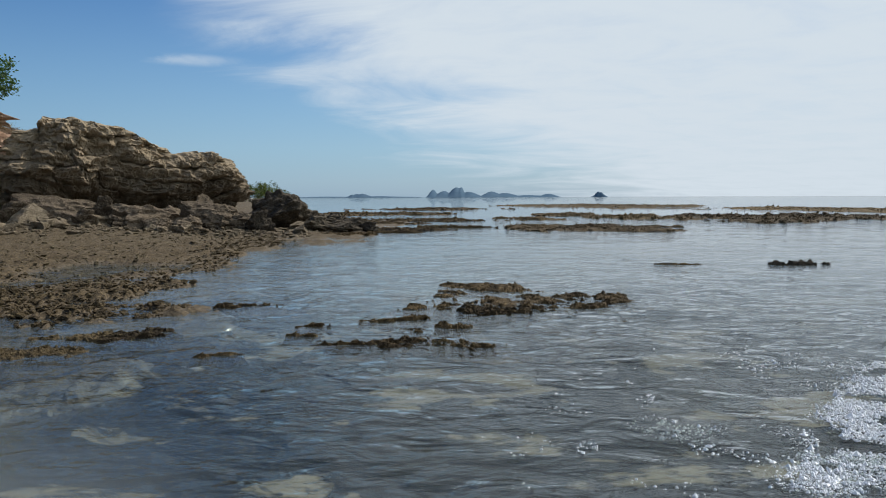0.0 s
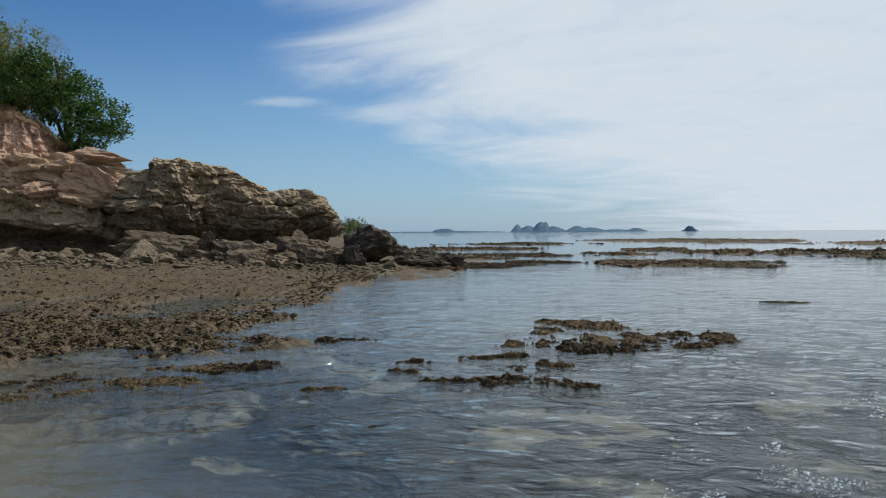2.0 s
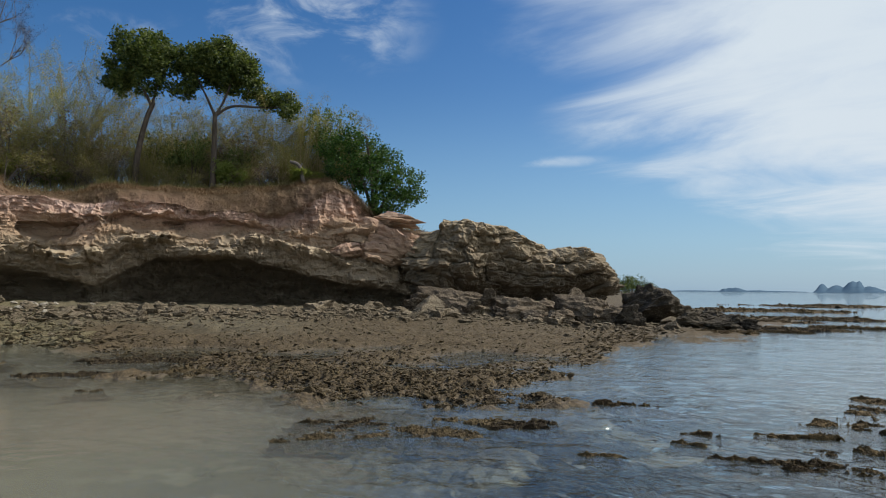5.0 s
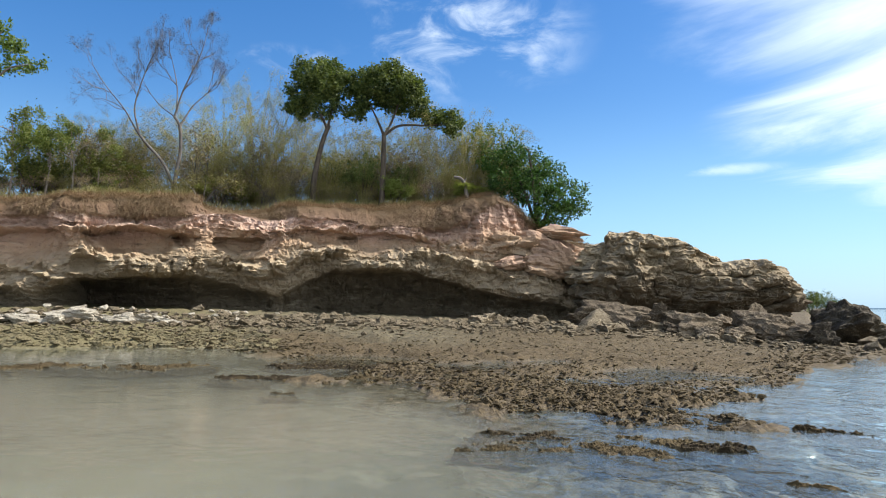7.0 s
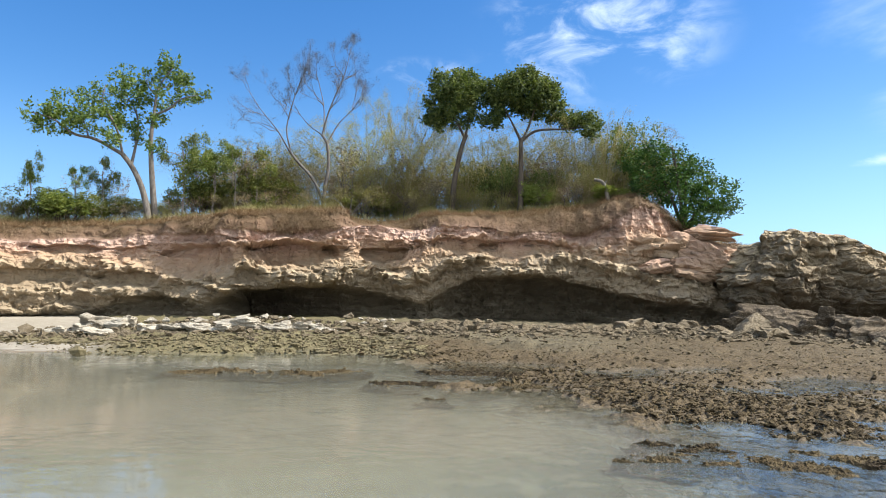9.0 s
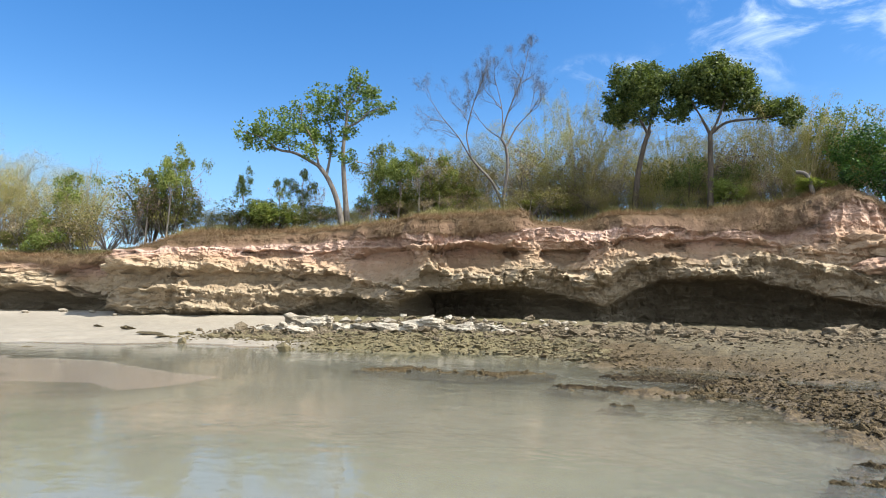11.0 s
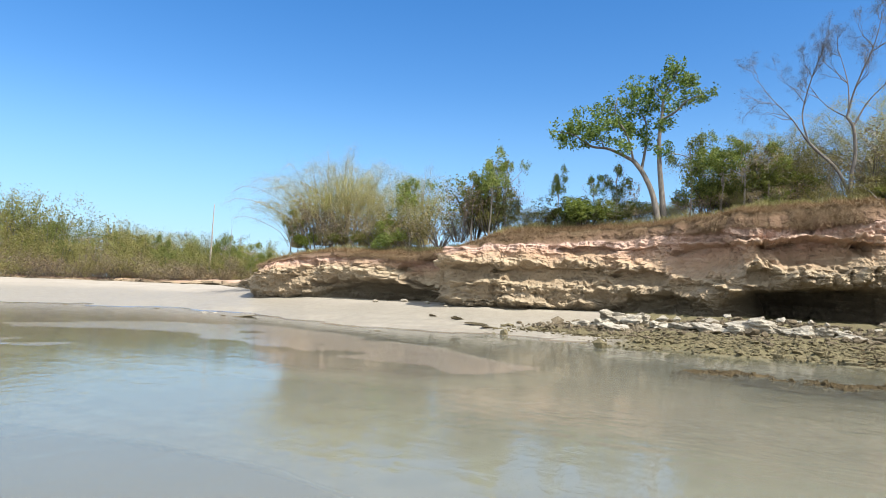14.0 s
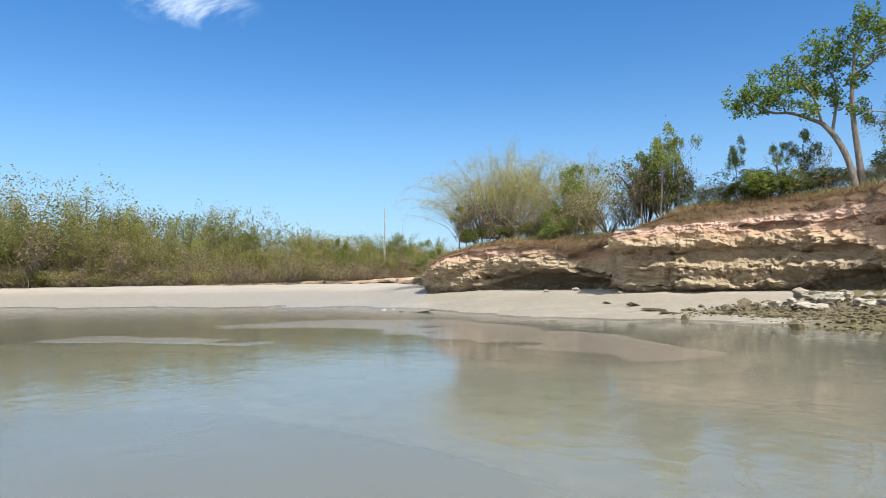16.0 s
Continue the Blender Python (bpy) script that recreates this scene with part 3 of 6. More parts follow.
def sweep(name, plan, keys, n_s, n_v, seed, mat, rock_until, rough=1.0, beds=1.0, relief=None):
    """A rock face: a plan curve of (x, y, azimuth) and, per key, a level v with the inset and height along it."""
    line, s = curve_through(plan, n_s)
    tang = np.gradient(line[:, :2], axis=0)
    tang /= np.linalg.norm(tang, axis=1)[:, None]
    nor = np.stack([tang[:, 1], -tang[:, 0]], -1)
    toward = -line[:, :2] / np.linalg.norm(line[:, :2], axis=1)[:, None]
    if (nor * toward).sum(1).mean() < 0:
        nor = -nor
    nor = np.stack([smooth_rows(nor[:, k], 25) for k in (0, 1)], -1)
    u = np.linspace(0, 1, n_s)
    ks = [k[0] for k in keys]
    off = np.stack([np.broadcast_to(k[1](line[:, 2], u), n_s) for k in keys])
    hgt = np.stack([np.broadcast_to(k[2](line[:, 2], u), n_s) for k in keys])
    v = np.linspace(0, 1, n_v)
    O = smooth_rows(np.stack([np.interp(v, ks, off[:, j]) for j in range(n_s)], 1), 2)
    Z = smooth_rows(np.stack([np.interp(v, ks, hgt[:, j]) for j in range(n_s)], 1), 1)
    tilt = 0.30 * fbm(s * 0.30, 0 * s + seed, 2.0, 3) + 0.10 * vnoise(s * 1.4, 0 * s, seed)
    Z = Z + tilt[None] * (smooth(v, 0.2, 0.4) * (1 - smooth(v, 0.70, 0.84)))[:, None] * rough
    S = np.broadcast_to(s, O.shape)
    V = np.broadcast_to(v[:, None], O.shape)
    rock = 1 - smooth(V, rock_until - 0.02, rock_until + 0.05)
    big = 0.55 * vnoise(S * 0.36, Z * 0.75, seed + 7) + 0.30 * fbm(S * 0.85, Z * 1.7, seed + 8, 3)
    crag = 0.10 * (1 - 2 * np.abs(vnoise(S * 1.7, Z * 5.0, seed + 9))) + 0.05 * fbm(S * 4.0, Z * 8.5, seed + 10, 3)
    soil = 0.16 * fbm(S * 1.1, Z * 2.2, seed + 11, 4)
    pale = 0 * O
    if relief:
        shift, calm, pale = relief(np.broadcast_to(line[:, 2], O.shape), S, Z)
        O = O + rock * (shift + calm * (rough * big + beds * strata(S, Z, seed) + crag)) + (1 - rock) * soil
    else:
        O = O + rock * (rough * big + beds * strata(S, Z, seed) + crag) + (1 - rock) * soil
    O = np.maximum(O, -60)
    Z = Z + rock * 0.06 * fbm(S * 1.3, O * 1.5 + Z, seed + 12, 3) + (1 - rock) * 0.10 * fbm(S * 0.8, O * 0.5, seed + 13, 4)
    P = line[None, :, :2] + nor[None] * O[..., None]
    side = 0.08 * fbm(S * 1.2, Z * 1.4, seed + 14, 3)
    P = P + tang[None] * side[..., None]
    verts = np.concatenate([P, Z[..., None]], -1)
    me = mesh_of(name, verts, grid_faces(n_v, n_s), mat, {"v": V, "pale": pale}, shade=False)
    return me, verts, V


def shelf(az, s, z, line, jut, thick):
    """A hard bed that stands out along a line of (azimuth, height): outward shift and its share of hard rock."""
    a, h = zip(*sorted(line))
    top = np.interp(az, a, h) + 0.16 * vnoise(s * 0.9, 0 * s, h[0]) + 0.07 * fbm(s * 2.6, 0 * s, h[0] + 4, 3)
    ends = smooth(az, a[0] - 0.2, a[0] + 1.0) * (1 - smooth(az, a[-1] - 1.0, a[-1] + 0.2))
    q = z - top
    thick = thick * (1 + 0.4 * vnoise(s * 0.7, 0 * s, h[0] + 9))
    form = (1 - smooth(q, -0.06, 0.04)) * smooth(q, -1.45 * thick, -0.95 * thick) * (1 - 0.35 * smooth(q, -0.35 * thick, -0.95 * thick))
    broken = 0.70 + 0.55 * vnoise(s * 0.8, z * 0.8, h[0] + 6) + 0.38 * vnoise(s * 2.4, z * 2.0, h[0] + 7)
    leaf = np.floor(z / 0.10 + 0.8 * vnoise(s * 0.5, 0 * s, 5.0))
    plates = 0.20 * vnoise(s * 1.6, leaf * 2.7, h[0] + 2) + 0.10 * vnoise(s * 5.0, leaf * 1.9, h[0] + 3)
    return ends * form * (jut * np.maximum(broken, 0.15) + plates), ends * form


def scoop(az, wob, z, a, h, wide, high, deep):
    """A weathered hollow, sharp at its roof and soft at its floor: inward shift and mask."""
    u, q = np.radians(az - a) * 34.0 / wide, (z - h) / high
    q = np.where(q > 0, q * (1.0 + 0.25 * q), q * 0.9)
    r = np.sqrt(u * u + q * q) + 0.22 * np.roll(wob, int(a * 31) % 200, 1)
    m = 1 - smooth(r, np.where(q > 0.1, 0.86, 0.45), np.where(q > 0.1, 1.0, 1.05))
    return -deep * m, m


SHELVES = (
    (((78.4, 4.4), (74.8, 4.25), (72.1, 4.35), (67.0, 4.5), (63.6, 4.6)), 0.75, 0.16),
    (((73.2, 3.2), (72.4, 3.4), (70.2, 3.13), (67.0, 2.9), (64.3, 3.2), (62.9, 3.3), (61.2, 2.95), (57.2, 3.05)), 0.80, 0.42),
    (((57.4, 3.3), (56.2, 3.75), (52.4, 3.85)), 0.85, 0.40),
    (((58.6, 4.55), (55.1, 4.9), (53.4, 5.1), (51.2, 5.15)), 0.60, 0.14),
    (((52.6, 3.3), (48.9, 3.3), (47.3, 4.0), (44.7, 3.75), (42.2, 3.3), (38.9, 2.85), (34.5, 2.7)), 0.70, 0.36),
    (((78.2, 2.95), (75.2, 2.5), (72.6, 2.2)), 0.85, 0.22),
    (((95.5, 3.4), (94.4, 3.5), (91.7, 3.2)), 0.60, 0.30),
)
KNOLLS = (
    (((92.0, 3.35), (89.6, 3.4), (87.4, 3.2)), 0.40, 0.34),
    (((86.6, 3.3), (85.2, 3.5), (83.7, 3.1)), 0.50, 0.22),
    (((83.2, 3.2), (81.6, 3.35), (79.0, 3.1)), 0.50, 0.26),
    (((94.6, 2.3), (90.0, 2.2), (84.0, 2.0), (79.6, 2.3)), 0.35, 0.30),
    (((94.0, 1.4), (88.0, 1.3), (82.5, 1.35)), 0.40, 0.24),
    (((109.6, 2.6), (107.0, 3.0), (103.0, 2.9), (99.0, 2.8)), 0.45, 0.45),
    (((62.0, 4.4), (60.2, 4.7), (57.4, 4.4)), 0.50, 0.30),
    (((47.5, 4.6), (45.6, 4.5), (43.0, 4.1)), 0.45, 0.25),
)
SCOOPS = (
    (68.4, 3.85, 2.3, 0.62, 1.10), (61.0, 3.85, 1.05, 0.48, 1.00), (75.6, 3.6, 1.7, 0.75, 0.75), (55.0, 4.35, 1.9, 0.45, 0.60), (50.0, 4.2, 2.2, 0.55, 0.55),
    (87.0, 2.65, 2.8, 0.45, 0.40), (80.4, 2.6, 1.5, 0.45, 0.50), (79.2, 1.45, 1.4, 0.5, 0.45), (45.2, 5.0, 1.2, 0.5, 0.4), (97.2, 2.6, 1.4, 1.3, 0.9), (92.6, 2.7, 1.0, 0.5, 0.4),
    (64.6, 4.0, 0.6, 0.4, 0.5), (84.6, 3.9, 1.6, 0.25, 0.35), (101.5, 1.6, 3.0, 0.8, 0.8), (71.9, 2.75, 0.8, 0.35, 0.4),
)


def cliff_relief(az, s, z):
    shift, hard, calm = 0 * z, 0 * z, 0 * z
    wob = fbm(s * 0.9, z * 1.2, 5.0, 3)
    for a in SCOOPS:
        d, m = scoop(az, wob, z, *a)
        shift, calm = shift + d, np.maximum(calm, m)
    for a in SHELVES + KNOLLS:
        d, m = shelf(az, s, z, *a)
        shift, hard = shift + d * (1 - 0.5 * hard), np.maximum(hard, m)
    # the buttress that ends before the beach cave, and ribs on the pink slope
    shift = shift + 0.9 * smooth(az, 95.9, 94.9) * smooth(az, 84.0, 91.0)
    ribs = smooth(az, 46, 43) * smooth(z, 3.9, 4.5)
    shift = shift + ribs * 0.16 * (1 - 2 * np.abs(vnoise(s * 1.5, z * 0.35, 81.0)))
    rough = 0.10 * fbm(s * 2.2, z * 3.2, 83.0, 4, 0.6) + 0.06 * (1 - 2 * np.abs(vnoise(s * 3.1, z * 6.0, 84.0)))
    return shift + rough * (1 - 0.55 * calm), np.clip(0.62 - 0.40 * calm + 0.30 * hard, 0, 0.85), hard


def block_relief(az, s, z):
    """Massive beds with rounded fronts, parted by deep joints; thin beds on top."""
    warp = z + 0.75 * vnoise(s * 0.20, z * 0.30, 61.0) + 0.22 * fbm(s * 0.7, z * 0.8, 62.0, 3) + 0.04 * s
    k = warp / 0.78
    i = np.floor(k)
    f = k - i
    up = s * 0.34 + 5.3 * vnoise(i * 2.1, 0 * i, 63.0) + 0.35 * vnoise(s * 0.7, z * 1.2, 64.0)
    j = np.floor(up)
    g = up - j
    out = 0.16 * lattice(i, j, i * 0 + 7) + 0.08 * np.sin(np.pi * f) ** 0.5 + 0.16 * fbm(s * 1.8, z * 3.4, 65.0, 5, 0.62)
    fade = smooth(vnoise(s * 0.45, i * 1.7, 66.0), -0.35, 0.35)
    crack = -0.24 * fade * np.exp(-(np.minimum(f, 1 - f) * 0.78 / 0.06) ** 2) - 0.12 * (lattice(j, i, i * 0 + 3) > 0.25) * np.exp(-(np.minimum(g, 1 - g) * 2.9 / 0.10) ** 2)
    thin = smooth(z, 3.3, 3.9)
    return (out + crack) * (1 - 0.4 * thin), 0.75 + 0.35 * thin, 0 * z


def along(table):
    return lambda az, u: np.interp(az, CL_AZ, table)


def cliff_keys():
    foot, lip, led, soil, top, cut = (along(t) for t in (CL_FOOT, CL_LIP, CL_LED, CL_SOIL, CL_TOP, CL_CUT))
    rec = lambda a: 1 - 0.7 * smooth(a, 86, 98)
    turn = lambda a: 2.6 * smooth(a, 43, 34.5)
    slope = lambda a: 0.9 * smooth(a, 36, 41) * (1 - smooth(a, 53, 60))
    gully = lambda a: 0.9 * smooth(a, 63.8, 63.0) * smooth(a, 56.0, 59.0) + 0.5 * smooth(a, 78.2, 79.4) * smooth(a, 95, 88)
    return (
        (0.00, lambda a, u: -0.9 * cut(a, u) + 0.1, lambda a, u: foot(a, u) - 0.6),
        (0.10, lambda a, u: -cut(a, u), lambda a, u: 0.55 * foot(a, u) + 0.45 * lip(a, u)),
        (0.19, lambda a, u: -0.62 * cut(a, u), lambda a, u: lip(a, u) - 0.10),
        (0.28, lambda a, u: -0.12 + 0 * a, lambda a, u: lip(a, u)),
        (0.33, lambda a, u: 0.05 + 0 * a, lambda a, u: lip(a, u) + 0.18),
        (0.54, lambda a, u: -0.15 - 0.6 * turn(a), led),
        (0.70, lambda a, u: -0.40 - 0.25 * rec(a) - turn(a), lambda a, u: led(a, u) + 0.75 * (soil(a, u) - led(a, u))),
        (0.76, lambda a, u: -0.45 - 0.3 * rec(a) - turn(a), soil),
        (0.785, lambda a, u: -0.30 - 0.2 * rec(a) - turn(a) - gully(a), lambda a, u: soil(a, u) + 0.10),
        (0.83, lambda a, u: -0.45 - 0.2 * rec(a) - turn(a) - 0.6 * slope(a) - gully(a), lambda a, u: soil(a, u) + 0.55 * (top(a, u) - soil(a, u))),
        (0.89, lambda a, u: -0.85 - 0.4 * rec(a) - turn(a) - 1.6 * slope(a) - gully(a), top),
        (0.94, lambda a, u: -3.6 - slope(a) - turn(a), lambda a, u: top(a, u) + 0.40),
        (0.97, lambda a, u: -8.0 - turn(a), lambda a, u: top(a, u) + 0.95),
        (1.00, lambda a, u: -40.0 + 0 * a, lambda a, u: top(a, u) + 1.5),
    )


def rock_mesh(name, seed, mat, level=2, flat=0.75, jag=0.32, bed_level=None):
    bm = bmesh.new()
    bmesh.ops.create_icosphere(bm, subdivisions=level, radius=0.5)
    c = np.array([v.co for v in bm.verts])
    k = 1 + jag * fbm(c[:, 0] * 2.2 + seed, c[:, 1] * 2.2, c[:, 2] * 2.2, 2)
    c = c * k[:, None]
    rng = np.random.default_rng(seed)
    for _ in range(7):                                   # broken faces
        n = rng.normal(size=3)
        n /= np.linalg.norm(n)
        lim = rng.uniform(0.30, 0.42)
        h = c @ n
        c = c - np.maximum(h - lim, 0)[:, None] * n * 0.85
    bed = vnoise(c[:, 0] * 1.5 + seed, c[:, 1] * 1.5, c[:, 2] * 9.0)
    crag = 1 - 2 * np.abs(vnoise(c[:, 0] * 6 + seed, c[:, 1] * 6, c[:, 2] * 8)) + 0.7 * fbm(c[:, 0] * 12, c[:, 1] * 12 + seed, c[:, 2] * 12, 2)
    c = c * (1 + 0.13 * bed + (0.11 if level > 2 else 0.06) * crag)[:, None]
    c[:, 2] *= flat
    f = np.array([[v.index for v in p.verts] for p in bm.faces])
    bm.free()
    return mesh_of(name, c, f, mat, None if bed_level is None else {"v": bed_level + 0.1 * c[:, 2]}, shade=False)


def build_cliff():
    az = np.array(CL_AZ)
    plan = np.concatenate([polar_xy(az, np.array(CL_D)), az[:, None]], 1)
    # round the point at the far end of the bay
    lead = np.array([[*polar_xy(27.5, 39.5), 33.0], [*polar_xy(30.5, 36.6), 33.1]])
    tail = np.array([[*polar_xy(110.4, 48.4), 110.2], [*polar_xy(110.2, 51.0), 110.4], [*polar_xy(108.6, 57.0), 110.6]])
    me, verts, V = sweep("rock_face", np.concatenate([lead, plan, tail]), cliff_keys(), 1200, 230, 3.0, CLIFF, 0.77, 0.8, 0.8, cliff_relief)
    ob = thing("sea_cliff", Matrix(), "undercut tan and pink bedded sea cliff capped with turf", "cliff", kind="structure")
    part("rock_face", me, ob)
    slab = part("overhanging_slab", rock_mesh("overhanging_slab", 91, CLIFF, 5, 0.75, 0.45, 0.60), ob, "thin brown rock slab jutting out like a beak")
    slab.matrix_world = pose(*polar(35.3, 34.9, 4.85), 4, 6, 34) @ Matrix.Diagonal((2.5, 1.6, 0.95, 1))
    block = part("bank_block", rock_mesh("bank_block", 97, CLIFF, 5, 0.8, 0.7, 0.62), ob, "lit orange-tan block under the jutting slab")
    block.matrix_world = pose(*polar(36.6, 35.3, 3.9), 0, 18, 40) @ Matrix.Diagonal((4.0, 2.8, 2.5, 1))
    for k, (az, d, z, w, h, roll) in enumerate(((38.6, 34.6, 4.1, 2.2, 1.5, 10), (40.2, 34.2, 4.4, 1.7, 1.2, -8), (37.2, 34.2, 3.2, 2.4, 1.2, 5), (35.0, 34.4, 3.5, 2.2, 1.6, 14), (39.6, 33.7, 3.3, 1.8, 0.9, -5))):
        b = part("bank_block", rock_mesh("bank_block", 141 + k, CLIFF, 5, 0.8, 0.6, 0.56 + 0.02 * k), ob, "tan jointed block on the end slope")
        b.matrix_world = pose(*polar(az, d, z), 0, roll, 34 + 9 * k) @ Matrix.Diagonal((w, w * 0.75, h, 1))
    return verts, V


HEAD_AZ = (17.4, 18.2, 19.2, 22.4, 23.6, 25.4, 29.0, 31.6, 33.2, 34.5)
HEAD_TOP = (2.1, 2.8, 3.5, 3.6, 4.0, 4.45, 4.9, 4.88, 4.5, 4.3)


def build_headland():
    top = lambda a, u: np.interp(a, HEAD_AZ, HEAD_TOP)
    az = np.array((34.8, 33.0, 31.0, 28.0, 25.0, 22.0, 19.6, 18.1, 17.75, 18.0, 19.0, 21.0))
    d = np.array((33.8, 32.9, 32.8, 33.2, 33.9, 34.6, 35.3, 36.0, 37.0, 38.4, 40.2, 42.5))
    plan = np.concatenate([polar_xy(az, d), az[:, None]], 1)
    flat = lambda x: (lambda a, u: x + 0 * a)
    keys = ((0.0, flat(-0.7), flat(0.0)), (0.12, flat(-0.75), flat(1.0)), (0.22, flat(-0.45), flat(1.35)), (0.30, flat(0.1), flat(1.75)),
            (0.46, flat(0.05), lambda a, u: 1.7 + 0.35 * (top(a, u) - 1.7)), (0.60, flat(-0.35), lambda a, u: 1.7 + 0.72 * (top(a, u) - 1.7)),
            (0.74, flat(-0.75), lambda a, u: top(a, u) - 0.12), (0.82, flat(-1.5), top), (0.9, flat(-2.6), lambda a, u: top(a, u) - 0.1), (1.0, flat(-4.2), lambda a, u: top(a, u) - 1.6))
    me, *_ = sweep("headland_rock", plan, keys, 520, 180, 31.0, HEAD, 1.2, 0.8, 1.1, block_relief)
    tagged(new("headland", me), "weathered grey-brown layered rock headland at the end of the cliff", "rock", kind="structure")


def build_bank():
    """The low scarp at the top of the far beach."""
    az = np.array((107.6, 110.2, 111.6, 113.0, 116.0, 120.0, 126.0, 134.0, 146.0))
    d = np.array((57, 58.5, 64.0, 71.0, 75.0, 77.5, 80.0, 84.0, 90.0))
    plan = np.concatenate([polar_xy(az, d), az[:, None]], 1)
    top = lambda a, u: np.interp(a, (107.6, 110.2, 111.4, 112.6, 118, 124, 146), (3.3, 2.6, 1.95, 1.9, 1.75, 1.65, 1.6))
    flat = lambda x: (lambda a, u: x + 0 * a)
    keys = ((0.0, flat(0.3), flat(0.8)), (0.3, flat(0.25), lambda a, u: 0.5 * (1.3 + top(a, u))), (0.55, flat(0.0), lambda a, u: top(a, u) - 0.1), (0.7, flat(-0.5), top), (1.0, flat(-9.0), lambda a, u: top(a, u) + 0.1))
    me, *_ = sweep("scarp", plan, keys, 500, 24, 57.0, CLIFF, 0.5, 0.5)
    tagged(new("beach_bank", me), "low pale eroded bank at the top of the far beach", "bank", kind="structure")


CLIFF_VERTS, CLIFF_V = build_cliff()
build_bank()
build_headland()


# ---- loose rocks ----
def height(x, y):
    return float(ground_z(np.degrees(np.arctan2(-x, y)), np.hypot(x, y))[0])


def set_rock(me, az, d, w, h, depth, label, group="", lift=0.0, turn=None, name="boulder"):
    p = polar(az, d)
    ob = new(name, me)
    z = height(p.x, p.y)
    ob.matrix_world = pose(p.x, p.y, z + h * 0.33 + lift, random.uniform(-8, 8), random.uniform(-8, 8), az + (random.uniform(-25, 25) if turn is None else turn)) @ Matrix.Diagonal((w, depth, h / 0.72, 1))
    return tagged(ob, label, "rock", group)


def build_boulders():
    big = [rock_mesh("boulder", 11 + i, BOULDER, 5, 0.75, 0.5) for i in range(4)]
    dark = [rock_mesh("boulder", 21 + i, DARK_ROCK, 5, 0.75, 0.6) for i in range(3)]
    for i, (az, d, w, h) in enumerate(((30.8, 30.8, 2.7, 1.35), (28.0, 30.4, 1.2, 1.25), (25.6, 29.8, 2.1, 1.35), (23.4, 30.9, 1.5, 0.95), (20.4, 29.8, 2.0, 1.3), (33.8, 30.8, 1.5, 0.85), (27.0, 29.2, 0.9, 0.7), (22.0, 29.0, 1.0, 0.75), (24.4, 28.8, 0.9, 0.6), (29.4, 29.4, 1.0, 0.65), (19.0, 30.8, 1.3, 0.9), (18.2, 29.4, 1.2, 0.8))):
        set_rock(big[i % 4], az, d, w, h, w * 0.75, "large weathered tan boulder at the foot of the headland", "boulders below the headland")
    fin = rock_mesh("boulder", 44, BOULDER, 5, 0.75, 0.6)
    set_rock(fin, 21.3, 31.2, 1.25, 1.55, 0.7, "upright pointed fin of brown rock among boulders", "boulders below the headland")
    for az, d, w, h, k in ((15.6, 32.5, 3.0, 1.7, 0), (13.3, 33.5, 1.9, 0.9, 1), (16.9, 29.0, 1.2, 1.0, 2), (11.2, 32.5, 1.6, 0.8, 0), (9.6, 31.0, 1.3, 0.7, 1), (8.3, 30.2, 1.0, 0.55, 2), (6.8, 29.5, 0.9, 0.45, 0), (12.4, 30.0, 1.3, 0.7, 2), (10.2, 29.0, 1.0, 0.45, 1)):
        set_rock(dark[k], az, d, w, h, w * 0.7, "dark jagged wet boulder at the seaward end of the reef", "dark boulders off the point")
    pale = [rock_mesh("pale_boulder", 61 + i, WHITE_ROCK, 4, 0.6, 0.75) for i in range(3)]
    for i, (az, d, w, h) in enumerate(((82.3, 31.6, 1.3, 0.75), (81.0, 31.0, 0.8, 0.55), (80.2, 31.4, 0.75, 0.5), (83.2, 30.6, 0.7, 0.4), (82.0, 29.8, 0.9, 0.35), (84.6, 31.0, 0.6, 0.3), (79.0, 30.0, 0.7, 0.4),
                                       (75.4, 29.2, 0.9, 0.45), (72.0, 29.4, 1.3, 0.5), (70.8, 29.2, 1.0, 0.45), (69.4, 28.8, 0.9, 0.5), (67.9, 29.0, 0.75, 0.4), (66.5, 28.9, 0.8, 0.35), (77.2, 29.6, 0.8, 0.35), (73.6, 28.9, 0.8, 0.35))):
        set_rock(pale[i % 3], az, d, w * 1.2, h * 1.2, w * 0.9, "pale limestone block fallen before the cliff", "pale fallen blocks", name="pale_boulder")
    small = [rock_mesh("rock", 71 + i, RUBBLE, 3, 0.58, 0.7) for i in range(8)]
    cream = [rock_mesh("rock", 171 + i, WHITE_ROCK, 3, 0.58, 0.7) for i in range(4)]
    rng = random.Random(5)
    for i in range(300):
        az = rng.triangular(13, 90, 24)
        front = np.interp(az, (14, 30, 60, 90), (29.0, 29.0, 28.6, 31.0))
        d = front + 2.2 - abs(rng.gauss(0, 1.3))
        w = rng.lognormvariate(-0.8, 0.4) * float(np.interp(az, (34, 46, 78, 90), (1.1, 0.55, 0.5, 0.42)))
        if az > 83 and d > 31:
            d -= 1.5
        set_rock(cream[i % 4] if az > 58 and rng.random() < 0.7 else small[i % 8], az, d, w, w * rng.uniform(0.45, 0.8), w * rng.uniform(0.6, 1), "grey-tan rubble stone on the reef flat", "rubble below the cliff", name="rock")


